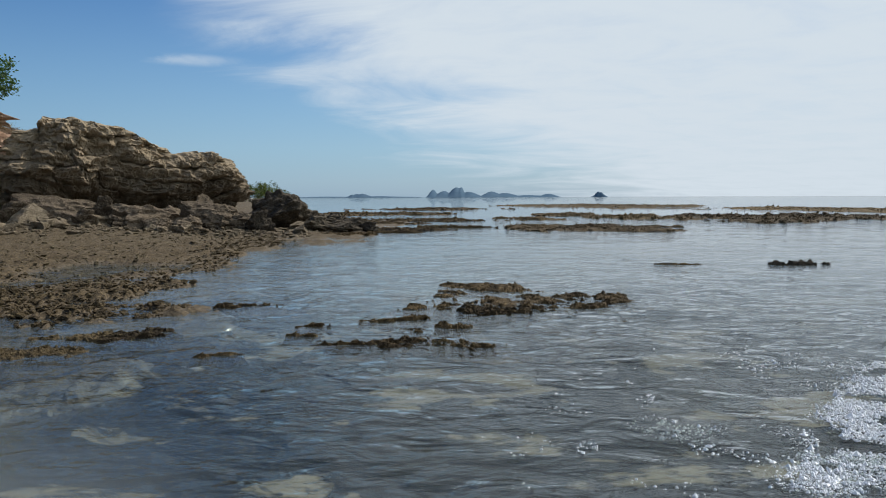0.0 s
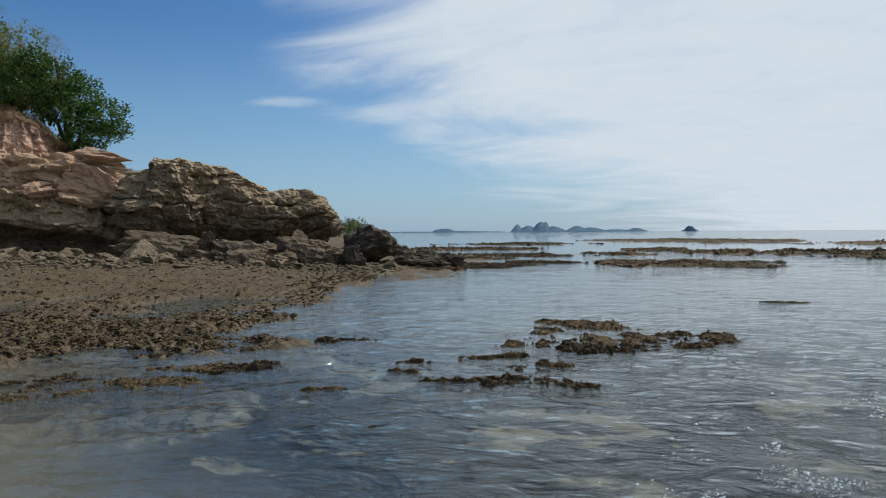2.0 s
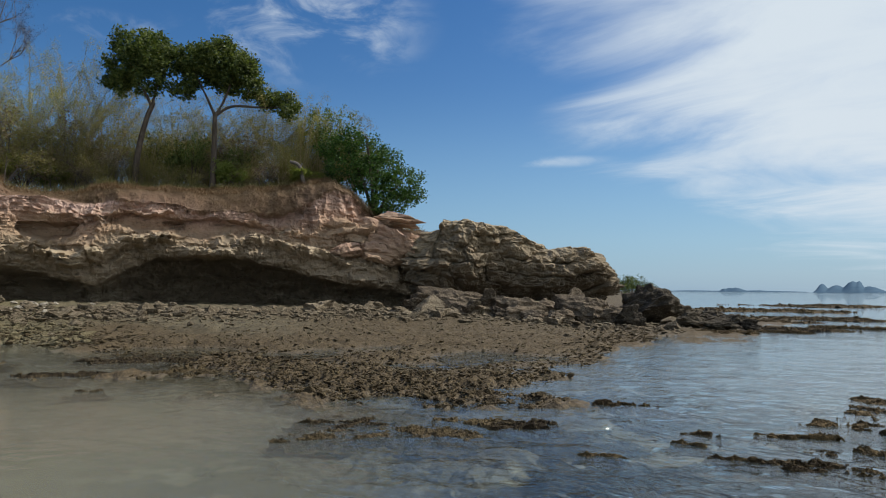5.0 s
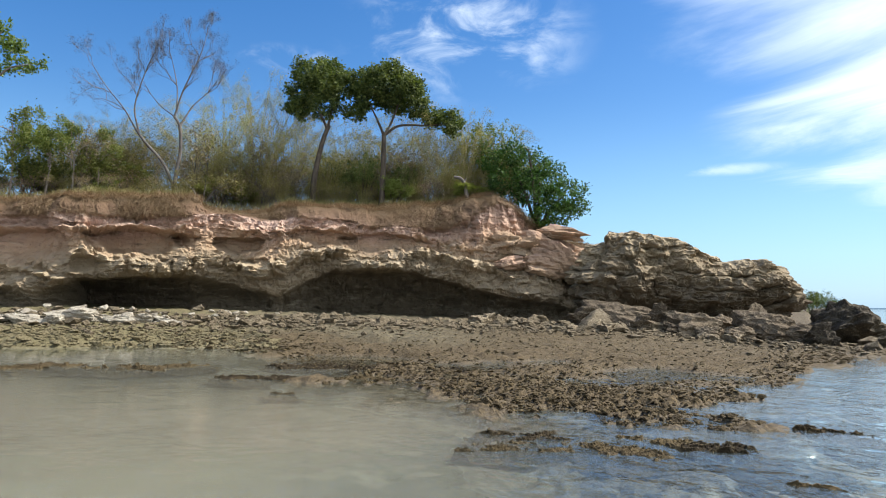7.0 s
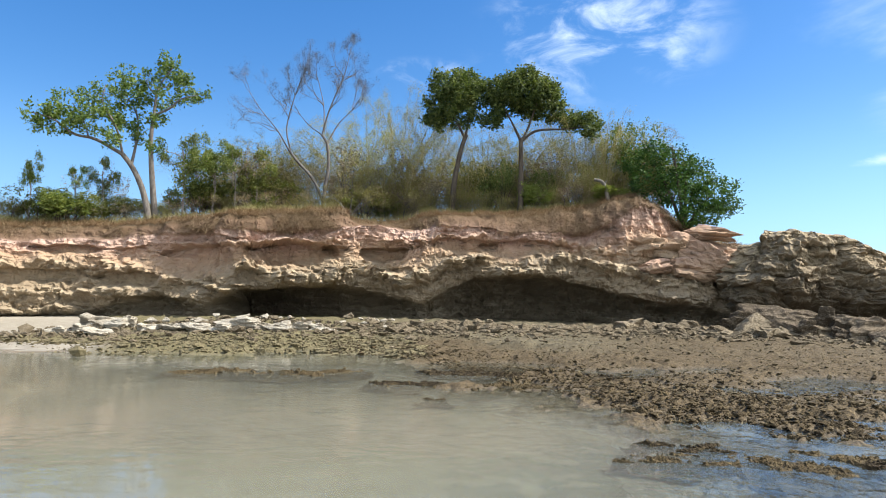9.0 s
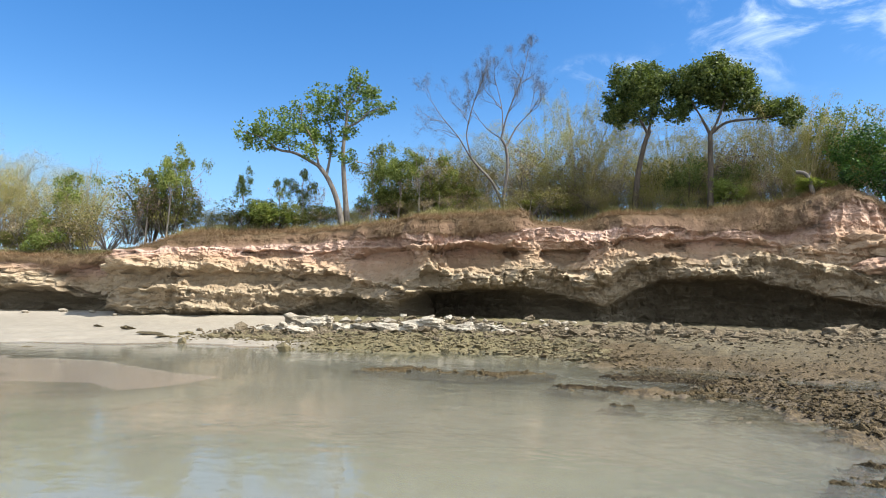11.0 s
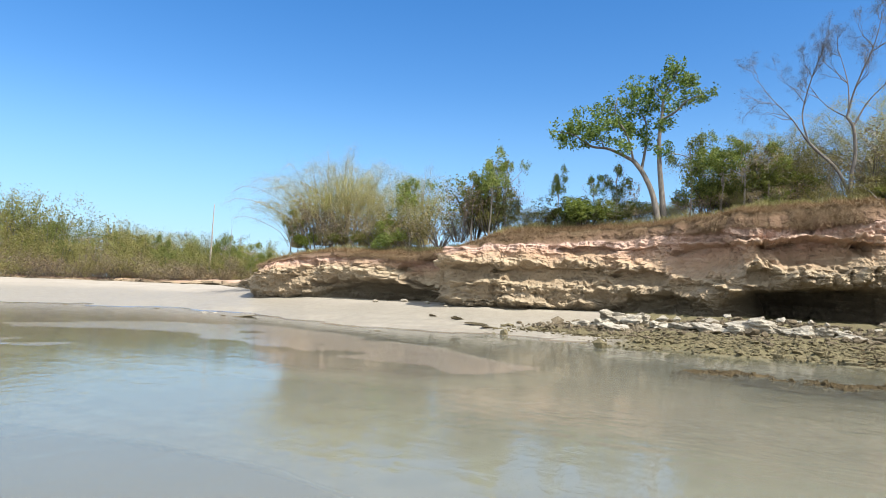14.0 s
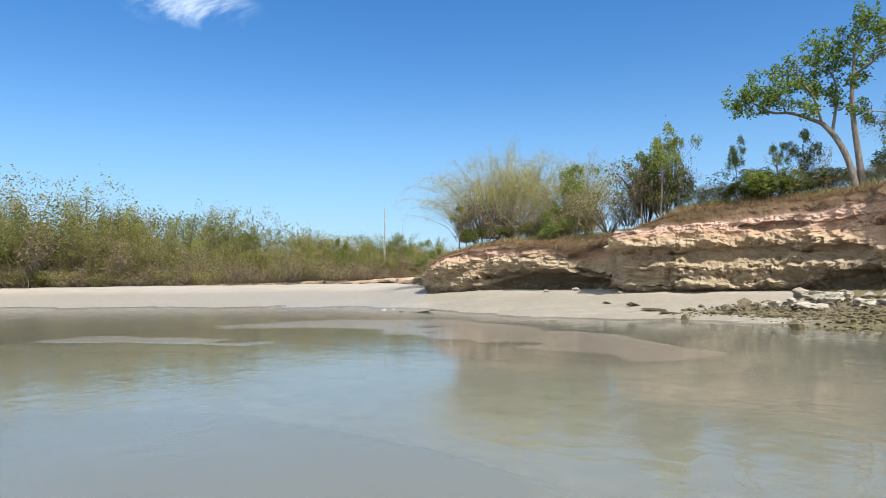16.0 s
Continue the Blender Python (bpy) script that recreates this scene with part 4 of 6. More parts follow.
def lumps(name, count, mat, pick, size, label, seed, level=1):
    """Many small stones or tufts as one mesh."""
    rng = np.random.default_rng(seed)
    bm = bmesh.new()
    bmesh.ops.create_icosphere(bm, subdivisions=level, radius=0.5)
    base = np.array([v.co for v in bm.verts])
    f = np.array([[v.index for v in p.verts] for p in bm.faces])
    bm.free()
    az, d = pick(rng, count)
    fray = 82 + 8 * np.exp(-((d - 29.3) / 1.8) ** 2) + 2.5 * rng.normal(size=count)
    keep = (ground_z(az, d)[0] > -0.05) & (az < fray)
    az, d = az[keep], d[keep]
    count = len(az)
    z = ground_z(az, d)[0]
    w = size[0] * np.exp(rng.normal(0, size[1], count))
    sc = w[:, None] * np.stack([rng.uniform(0.7, 1.3, count), rng.uniform(0.7, 1.3, count), rng.uniform(0.3, 0.75, count)], -1)
    v = base[None] * (1 + 0.33 * rng.normal(size=(count, len(base), 1)).clip(-1.6, 1.6)) * sc[:, None, :]
    c = np.concatenate([polar_xy(az, d), (z + 0.12 * w)[:, None]], -1)
    verts = (v + c[:, None]).reshape(-1, 3)
    faces = (f[None] + (np.arange(count) * len(base))[:, None, None]).reshape(-1, 3)
    tagged(new(name, mesh_of(name, verts, faces, mat, shade=False)), label, "stones", kind="stuff")


def shore_at(az):
    return np.interp(az, SHORE_AZ, SHORE_D)


build_boulders()
lumps("rubble_stones", 6500, RUBBLE, lambda r, n: ((a := r.uniform(13, 90, n)), np.interp(a, (13, 30, 60, 90), (30.5, 30.5, 30.2, 32.5)) - np.abs(r.normal(0, 2.0, n))), (0.125, 0.5), "grey-tan pebbles and rubble at the cliff foot", 1)
lumps("reef_stones", 13000, REEF_STONE, lambda r, n: ((a := r.uniform(16, 88, n)), shore_at(a) + 1.5 + (27 - shore_at(a)) * r.uniform(0, 1, n)), (0.04, 0.5), "small brown stones over the reef flat", 2)
lumps("algae_tufts", 18000, ALGAE, lambda r, n: ((a := r.uniform(15, 66, n)), shore_at(a) - 0.6 + np.abs(r.normal(0, 3.2, n))), (0.042, 0.45), "brown algae tufts over the reef edge", 3)
lumps("green_stones", 2500, rock_material("olive_algae_stone", (0.085, 0.07, 0.038), (0.17, 0.142, 0.08), (0.25, 0.21, 0.13)), lambda r, n: ((a := r.uniform(58, 92, n)), shore_at(a) - 0.3 + r.uniform(0, 5.0, n)), (0.11, 0.45), "olive algae-covered stones at the water's edge", 4)


def outcrop(x, y, rx, ry, h, turn, seed, dark=False, mat=None):
    """A low crust of reef that breaks the water."""
    nr, na = (30, 96) if rx > 0.4 else (14, 40)
    r, a = np.meshgrid(np.linspace(0, 1, nr) ** 0.75, np.linspace(0, 2 * np.pi, na, endpoint=False), indexing="ij")
    edge = 1.2 + 0.40 * fbm(np.cos(a) * 1.7 + seed, np.sin(a) * 1.7, 0.0, 3) + 0.14 * fbm(np.cos(a) * 6 + seed, np.sin(a) * 6, 3.0, 3)
    X, Y = r * edge * rx * np.cos(a), r * edge * ry * np.sin(a)
    k = 1 / max(0.35, min(ry, 3.0))
    level = 1.15 * (1 - r ** 1.5) + 0.85 * fbm(X * 1.5 * k + seed, Y * 2.0 * k, 1.0, 5, 0.66) - 0.34
    plate = smooth(level, -0.25, 0.62)
    rag = fbm(X * 3.0 * k + seed, Y * 4.2 * k, 2.0, 4, 0.65)
    fuzz = lattice(np.floor(X * 40), np.floor(Y * 40), X * 0 + int(seed))
    Z = -0.10 + plate * (0.108 + h * ((0.09 if rx < 1.5 else 0.2) + 0.24 * rag)) + 0.012 * plate * fuzz + 0.014 * plate * (1 - 2 * np.abs(vnoise(X * 9 + seed, Y * 9, 5.0)))
    verts, quads = np.stack([X, Y, Z], -1).reshape(-1, 3), grid_faces(nr, na, True)
    tris = np.concatenate([quads[:, (0, 1, 2)], quads[:, (0, 2, 3)]])
    # knobs of weed and coral on top
    rng = np.random.default_rng(int(seed * 10))
    dry = np.nonzero(verts[:, 2] > -0.01)[0]
    if len(dry):
        pick = rng.choice(dry, min(len(dry), 900 if rx > 1.8 else 520 if rx > 0.4 else 110))
        w = np.clip(0.017 * max(rx, ry) ** 0.9, 0.010, 0.085) * np.exp(rng.normal(0, 0.4, len(pick)))
        knob = np.array(((1, 0, 0), (-0.5, 0.87, 0), (-0.5, -0.87, 0), (0.3, 0.5, 0.8), (-0.6, 0, 0.7), (0.2, -0.4, 0.9)))
        kf = np.array(((0, 1, 3), (1, 4, 3), (1, 2, 4), (2, 5, 4), (2, 0, 5), (0, 3, 5), (3, 4, 5)))
        turn_k = rng.uniform(0, 6.28, len(pick))
        c, s_ = np.cos(turn_k)[:, None], np.sin(turn_k)[:, None]
        kv = np.stack([knob[:, 0] * c - knob[:, 1] * s_, knob[:, 0] * s_ + knob[:, 1] * c, np.broadcast_to(knob[:, 2], (len(pick), 6)) * rng.uniform(0.5, 1.1, (len(pick), 1))], -1)
        kv = kv * w[:, None, None] * rng.uniform(0.7, 1.3, (len(pick), 6, 1)) + (verts[pick] - (0, 0, 0.004))[:, None]
        tris = np.concatenate([tris, (kf[None] + len(verts) + 6 * np.arange(len(pick))[:, None, None]).reshape(-1, 3)])
        verts = np.concatenate([verts, kv.reshape(-1, 3)])
    me = mesh_of("reef_outcrop", verts, tris, DARK_ROCK if dark else mat or CRUST, shade=False)
    ob = new("reef_outcrop", me)
    ob.matrix_world = pose(x, y, 0, 0, 0, turn)
    tagged(ob, "dark wet rock standing out of the water" if dark else "brown algae-covered reef crust breaking the water", "reef", "reef outcrops in the sea")


for i, (x, y, rx, ry, h) in enumerate(((0.45, 10.5, 1.1, 0.9, 0.13), (1.6, 9.9, 0.85, 0.45, 0.11), (0.2, 9.05, 0.5, 0.28, 0.10), (-0.5, 9.15, 0.38, 0.16, 0.09), (0.75, 9.0, 0.3, 0.16, 0.12),
                                       (-0.08, 7.75, 0.30, 0.17, 0.12), (-0.58, 7.55, 0.12, 0.08, 0.10), (-0.98, 6.8, 0.55, 0.17, 0.09), (0.08, 6.75, 0.46, 0.17, 0.09), (-3.05, 9.3, 0.55, 0.15, 0.07),
                                       (-1.65, 7.85, 0.3, 0.09, 0.08))):
    outcrop(x, y, rx, ry * 1.2, h, 20 * math.sin(i * 2.1), 3.7 * i)
for i, (x, y, rx, ry, h) in enumerate(((-1.0, 8.1, 0.25, 0.08, 0.07), (-0.75, 8.35, 0.2, 0.07, 0.06), (-2.35, 6.3, 0.2, 0.08, 0.07), (-1.75, 7.3, 0.2, 0.07, 0.06), (4.4, 15.2, 0.4, 0.12, 0.07),
                                       (5.6, 33.0, 3.0, 2.2, 0.24), (3.2, 34.2, 1.8, 1.4, 0.22), (8.0, 34.0, 1.6, 0.8, 0.2), (11.0, 50.0, 3.4, 3.0, 0.26), (17.5, 48.0, 4.5, 5.0, 0.32), (24.0, 49.0, 4.5, 4.0, 0.32), (20, 112, 12, 14, 0.45), (38, 80, 8, 8, 0.36), (3.2, 47, 2.2, 1.8, 0.24), (7.5, 57, 3.0, 2.6, 0.26))):
    outcrop(x, y, rx, ry * (1.6 if y > 20 else 1.0), h, 8 * math.sin(i * 1.3), 5.1 * i + 60)
for i, (x, y, rx, ry, h) in enumerate(((-5.2, 27.6, 2.0, 1.2, 0.14), (-3.2, 31.4, 2.4, 1.6, 0.15), (-6.5, 39, 3.2, 1.6, 0.24), (-3.2, 44, 3.6, 1.6, 0.24), (-8.5, 60, 6, 4, 0.32), (-4.5, 84, 7, 5, 0.4), (-3.6, 29, 1.5, 0.35, 0.14), (-1.0, 34, 2.0, 0.5, 0.2),
                                       (-5.15, 6.3, 0.6, 0.32, 0.06), (-4.35, 6.45, 0.62, 0.62, 0.08), (-3.55, 7.3, 0.5, 0.38, 0.08), (-4.9, 5.55, 0.5, 0.25, 0.05), (-3.95, 7.2, 0.3, 0.2, 0.06), (-10.9, 7.9, 1.3, 0.6, 0.07), (-12.0, 7.0, 0.8, 0.4, 0.07), (-15.0, 5.9, 1.3, 0.6, 0.07), (-16.4, 4.3, 1.0, 0.5, 0.07), (-9.9, 6.05, 0.34, 0.16, 0.07), (-12.6, 9.6, 1.6, 0.6, 0.07))):
    outcrop(x, y, rx, ry, h, math.degrees(math.atan2(-x, y)) + 16 * math.sin(i * 1.7), 7.3 * i + 140, False, ALGAE if x < -3 and y < 10 else None)
outcrop(7.0, 15.3, 0.62, 0.28, 0.22, 5, 301.0, True)
outcrop(2.7, 34.6, 0.55, 0.3, 0.28, 5, 311.0, True)
outcrop(-2.2, 30.3, 0.5, 0.25, 0.25, 5, 317.0, True)



def build_wrack():
    """Clumps of dark weed and stones left on the beach."""
    weed = [rock_mesh("weed_clump", 81 + i, REEF_STONE, 3, 0.5, 0.6) for i in range(3)]
    for i, (az, d, w, h) in enumerate(((111.1, 36.2, 1.1, 0.16), (112.6, 36.8, 0.4, 0.12), (105.2, 27.6, 1.5, 0.10), (103.0, 26.6, 1.2, 0.09), (100.8, 27.2, 0.6, 0.10), (94.6, 31.6, 0.6, 0.2), (93.0, 30.4, 0.9, 0.12), (117.2, 44.0, 0.5, 0.1), (96.5, 33.4, 0.4, 0.12), (92.0, 29.8, 0.7, 0.14), (123.4, 47, 0.4, 0.1))):
        set_rock(weed[i % 3], az, d, w, h, w * 0.6, "low clump of dark brown weed on wet sand", "weed left on the beach", name="weed_clump")
    stone = rock_mesh("beach_stone", 88, WHITE_ROCK, 2, 0.6, 0.4)
    for az, d, w in ((114.0, 39.8, 0.35), (113.2, 40.2, 0.25), (101.0, 40.6, 0.4), (98.7, 40.0, 0.5), (96.9, 38.0, 0.35), (95.4, 36.4, 0.3)):
        set_rock(stone, az, d, w, w * 0.5, w * 0.8, "small pale stone lying on the beach sand", "stones on the beach", name="beach_stone")


build_wrack()


def build_foam():
    """The froth of a small wave that breaks beside the camera, and white specks in place of sun glints."""
    rng = np.random.default_rng(8)
    n = 17000
    u, k = rng.uniform(0, 1, n), np.abs(rng.normal(0, 1, n))
    line = np.array(((1.62, 3.4), (2.15, 4.2), (2.7, 5.1), (3.65, 6.2)))
    p = np.stack([np.interp(u, (0, 0.35, 0.7, 1), line[:, j]) for j in (0, 1)], -1) + np.stack([0.34 * k + 0.05 * rng.normal(size=n), -0.12 * k + 0.05 * rng.normal(size=n)], -1)
    # sparse white specks left of the froth imitate sun glitter on the water
    m = 5200
    u2, k2 = rng.uniform(0, 1, m), rng.normal(0, 1, m)
    glint_specks = np.stack([np.interp(u2, (0, 0.35, 0.7, 1), line[:, j]) for j in (0, 1)], -1) + np.stack([-0.75 + 0.42 * k2, 0.15 + 0.25 * rng.normal(size=m)], -1)
    glint_specks = glint_specks[fbm(glint_specks[:, 0] * 3, glint_specks[:, 1] * 3, 7.0, 3) > 0.12]
    p = np.concatenate([p, glint_specks])
    keep = fbm(p[:, 0] * 4, p[:, 1] * 4, 3.0, 3) > -0.25
    p = p[keep]
    n = len(p)
    w = 0.0055 * np.exp(rng.normal(0, 0.5, n))
    base = np.array(((1, 0, 0), (-1, 0, 0), (0, 1, 0), (0, -1, 0), (0, 0, 0.8), (0, 0, -0.6)), float)
    f = np.array(((0, 2, 4), (2, 1, 4), (1, 3, 4), (3, 0, 4), (2, 0, 5), (1, 2, 5), (3, 1, 5), (0, 3, 5)))
    v = base[None] * w[:, None, None] * rng.uniform(0.6, 1.4, (n, 6, 1)) + np.concatenate([p, rng.uniform(0.0, 0.03, (n, 1))], -1)[:, None]
    m, nn = material("sea_foam")
    nn.out(nn.bsdf(nn.mix(nn.noise(place(nn), 30.0), (0.72, 0.75, 0.77), (0.86, 0.87, 0.88)), 0.5, None, 0.4))
    tagged(new("wave_foam", mesh_of("wave_foam", v.reshape(-1, 3), (f[None] + 6 * np.arange(n)[:, None, None]).reshape(-1, 3), m, shade=False)), "white froth of a small breaking wave, with specks for sun glints", "foam", kind="stuff")


build_foam()


# ---- distant islands ----
def island(az0, az1, d, peaks, label):
    """A far island: peaks are (share of its width, height, width)."""
    w = d * math.radians(az0 - az1)
    u, t = np.meshgrid(np.linspace(0, 1, 120), np.linspace(-1, 1, 15), indexing="ij")
    h = 0 * u
    for c, top, s in peaks:
        h = np.maximum(h, 1.2 * top * np.exp(-np.abs((u - c) / s) ** 2.0))
    h = h * (1 + 0.09 * fbm(u * 14, t * 2, d * 0.01, 4)) * (1 - np.abs(t) ** 1.5)
    h = h * smooth(u, 0, 0.04) * smooth(u, 1, 0.96) - 0.5
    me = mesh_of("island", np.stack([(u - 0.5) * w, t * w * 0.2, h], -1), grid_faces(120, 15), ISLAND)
    ob = new("backdrop_island", me)
    am = (az0 + az1) / 2
    ob.matrix_world = pose(*polar(am, d), 0, 0, am)
    tagged(ob, label, "island", kind="structure")


# all four share the colour with the haze painted in
island(3.95, -7.2, 3000, ((0.06, 27, 0.035), (0.14, 23, 0.06), (0.23, 38, 0.055), (0.265, 34, 0.03), (0.33, 21, 0.07), (0.49, 22, 0.07), (0.58, 15, 0.1), (0.75, 8, 0.15), (0.9, 13, 0.06)), "hilly island on the horizon, tinted blue-grey by painted haze")
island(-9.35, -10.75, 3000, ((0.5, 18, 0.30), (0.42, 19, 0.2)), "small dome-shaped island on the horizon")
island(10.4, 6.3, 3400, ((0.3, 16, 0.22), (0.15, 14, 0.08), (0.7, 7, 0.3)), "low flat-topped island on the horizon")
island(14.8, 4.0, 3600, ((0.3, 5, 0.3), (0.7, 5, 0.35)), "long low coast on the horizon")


# ---- vegetation ----
class Wood:
    """Collects tapered limbs of one tree into one mesh."""

    def __init__(self):
        self.v, self.f, self.n = [], [], 0

    def limb(self, points, r0, r1, sides=6, steps=None):
        p = np.asarray(points, float)
        line, _ = curve_through(p, steps or max(4, 4 * len(p))) if len(p) > 2 else (np.linspace(p[0], p[-1], 3), 0)
        m = len(line)
        t = np.gradient(line, axis=0)
        t /= np.linalg.norm(t, axis=1)[:, None] + 1e-9
        ref = np.where(np.abs(t[:, 2:3]) > 0.9, (1.0, 0, 0), (0, 0, 1.0))
        a = np.cross(t, ref)
        a /= np.linalg.norm(a, axis=1)[:, None] + 1e-9
        b = np.cross(t, a)
        r = np.linspace(r0, r1, m)
        ang = np.linspace(0, 2 * np.pi, sides, endpoint=False)
        ring = line[:, None] + r[:, None, None] * (a[:, None] * np.cos(ang)[None, :, None] + b[:, None] * np.sin(ang)[None, :, None])
        self.v.append(ring.reshape(-1, 3))
        self.f.append(grid_faces(m, sides, True) + self.n)
        self.n += m * sides
        return line

    def mesh(self, name, mat):
        return mesh_of(name, np.concatenate(self.v), np.concatenate(self.f), mat)


def sprout(wood, rng, p, d, length, r, depth, spread=0.55, up=0.25, ends=None, sides=3):
    """Twigs that fork: ends collects their tips."""
    d = d / np.linalg.norm(d)
    mid = p + d * length * 0.5 + rng.normal(0, 0.06 * length, 3)
    e = p + d * length + rng.normal(0, 0.08 * length, 3)
    wood.limb((p, mid, e), r, r * 0.6, sides, 3)
    if ends is not None:
        ends.append(e)
        if depth <= 1:
            ends.append(mid)
    if depth > 0:
        for _ in range(rng.integers(2, 4)):
            nd = d + rng.normal(0, spread, 3) + np.array((0, 0, up))
            sprout(wood, rng, e if rng.random() < 0.7 else mid, nd, length * rng.uniform(0.55, 0.8), r * 0.55, depth - 1, spread, up, ends, 3)


def leaves(name, mat, centres, size, rng, aspect=0.5, droop=0.0, upright=0.0):
    """Folded leaf blades at the given places as one mesh."""
    c = np.asarray(centres, float)
    n = len(c)
    d = rng.normal(size=(n, 3))
    d[:, 2] = d[:, 2] * 0.6 - droop + upright
    d /= np.linalg.norm(d, axis=1)[:, None]
    s = np.cross(d, rng.normal(size=(n, 3)))
    s /= np.linalg.norm(s, axis=1)[:, None] + 1e-9
    L = size * rng.uniform(0.6, 1.3, n)[:, None]
    w = s * L * aspect * 0.5
    k = np.cross(s, d) * L * 0.10
    v = np.stack([c - d * L * 0.5, c + w + k, c + d * L * 0.5, c - w + k], 1).reshape(-1, 3)
    f = np.arange(4 * n).reshape(n, 4)
    return mesh_of(name, v, f, mat, shade=False)


def ball_points(rng, centre, r, n, flat=0.8, hollow=0.5):
    """Points in a lumpy ball, denser outside."""
    d = rng.normal(size=(n, 3))
    d /= np.linalg.norm(d, axis=1)[:, None]
    k = rng.uniform(hollow, 1, n) ** 0.7
    lump = 1 + 0.30 * vnoise(d[:, 0] * 2.3 + centre[0] * 3, d[:, 1] * 2.3 + centre[2] * 2, d[:, 2] * 2.3)
    p = d * (k * lump)[:, None] * r
    p[:, 2] *= flat
    return np.asarray(centre, float) + p


def tufts(rng, centre, r, n, per, spread):
    """Leaves gathered in tufts inside a ball, with gaps between."""
    seeds = ball_points(rng, centre, r, n)
    return (seeds[:, None] + rng.normal(0, spread, (n, per, 3))).reshape(-1, 3)


def stand(name, az, d, label, category="tree", group="", sink=0.15, z=None):
    return thing(name, pose(*polar(az, d, (top_z(az, d) if z is None else z) - sink), 0, 0, az), label, category, group)


def build_twin_tree():
    rng = np.random.default_rng(101)
    t = stand("tree", 78.9, 38.0, "tall leaning twin-trunked tree with pale bark and sparse green crown")
    w = Wood()
    w.limb(((0, 0, -0.3), (-0.36, 0.1, 1.36), (-0.85, 0.2, 2.5), (-1.36, 0.2, 3.2)), 0.166, 0.115, 8)
    w.limb(((-1.36, 0.2, 3.2), (-2.6, 0.0, 3.8), (-3.5, -0.3, 3.9), (-4.4, -0.4, 4.5), (-5.3, -0.5, 4.7)), 0.101, 0.029)
    w.limb(((-0.95, 0.2, 2.7), (-0.75, 0.6, 4.2), (-0.8, 0.8, 5.4), (-1.4, 0.9, 6.5)), 0.086, 0.029)
    w.limb(((-1.36, 0.2, 3.2), (-1.7, -0.5, 4.4), (-2.3, -0.9, 5.4), (-2.2, -0.9, 6.3)), 0.072, 0.022)
    w.limb(((-2.9, -0.1, 3.9), (-3.2, 0.4, 4.8), (-3.7, 0.5, 5.6)), 0.050, 0.014)
    w.limb(((-1.2, 0.8, 6.1), (-2.4, 0.6, 6.3)), 0.029, 0.014)
    w.limb(((0.25, 0.2, -0.3), (0.05, 0.1, 1.8), (-0.06, 0.0, 3.0), (-0.1, -0.1, 4.2), (0.0, 0, 5.3), (0.15, 0.1, 6.7), (0.8, 0.1, 7.9)), 0.173, 0.036, 8)
    w.limb(((0.0, 0, 5.3), (0.67, -0.3, 5.6), (1.2, -0.5, 6.1), (2.0, -0.6, 6.4)), 0.065, 0.022)
    w.limb(((0.1, 0, 6.2), (-0.4, 0.3, 7.0), (-0.2, 0.3, 7.6)), 0.043, 0.014)
    w.limb(((0.2, 0.1, 6.7), (1.0, 0.4, 7.1), (1.5, 0.4, 7.0)), 0.036, 0.014)
    part("trunk", w.mesh("trunk", BARK_TAN), t)
    pts = []
    for u, dd, z, r in ((-4.7, -0.2, 4.1, 0.5), (-3.7, -0.5, 4.3, 0.55), (0.2, 0.2, 8.0, 0.55), (-0.5, 0.3, 6.1, 0.6), (0.25, 0, 5.0, 0.5), (-1.1, 0.5, 4.9, 0.5), (1.3, 0.2, 7.6, 0.4), (-2.0, 0.2, 5.5, 0.6), (-5.1, -0.5, 4.75, 0.75), (-4.4, -0.3, 5.1, 0.7), (-3.75, 0.4, 5.65, 0.95), (-3.2, -0.3, 4.8, 0.75), (-2.4, -0.9, 4.6, 0.9), (-1.75, -0.8, 6.4, 0.85), (-2.6, 0.5, 6.2, 0.6), (-1.1, 0.8, 7.0, 0.7),
                          (-1.3, 0.9, 5.4, 0.85), (-0.2, 0.3, 7.0, 0.85), (0.75, 0.1, 7.7, 0.6), (1.5, 0.1, 6.4, 0.6), (2.0, -0.6, 6.5, 0.5), (0.35, -0.1, 6.1, 0.65), (-1.8, -0.6, 3.75, 0.5), (0.0, -0.1, 3.7, 0.4), (1.2, 0.4, 7.1, 0.5), (-0.6, 0.4, 4.4, 0.45)):
        pts.append(tufts(rng, (u, dd, z), r, int(17 * r * r) + 3, 32, 0.13))
        pts.append(tufts(rng, (u, dd, z + 0.15), r * 1.45, 3, 24, 0.10))
    part("crown", leaves("crown", LEAF_CROWN, np.concatenate(pts), 0.17, rng, 0.5, 0.5), t)


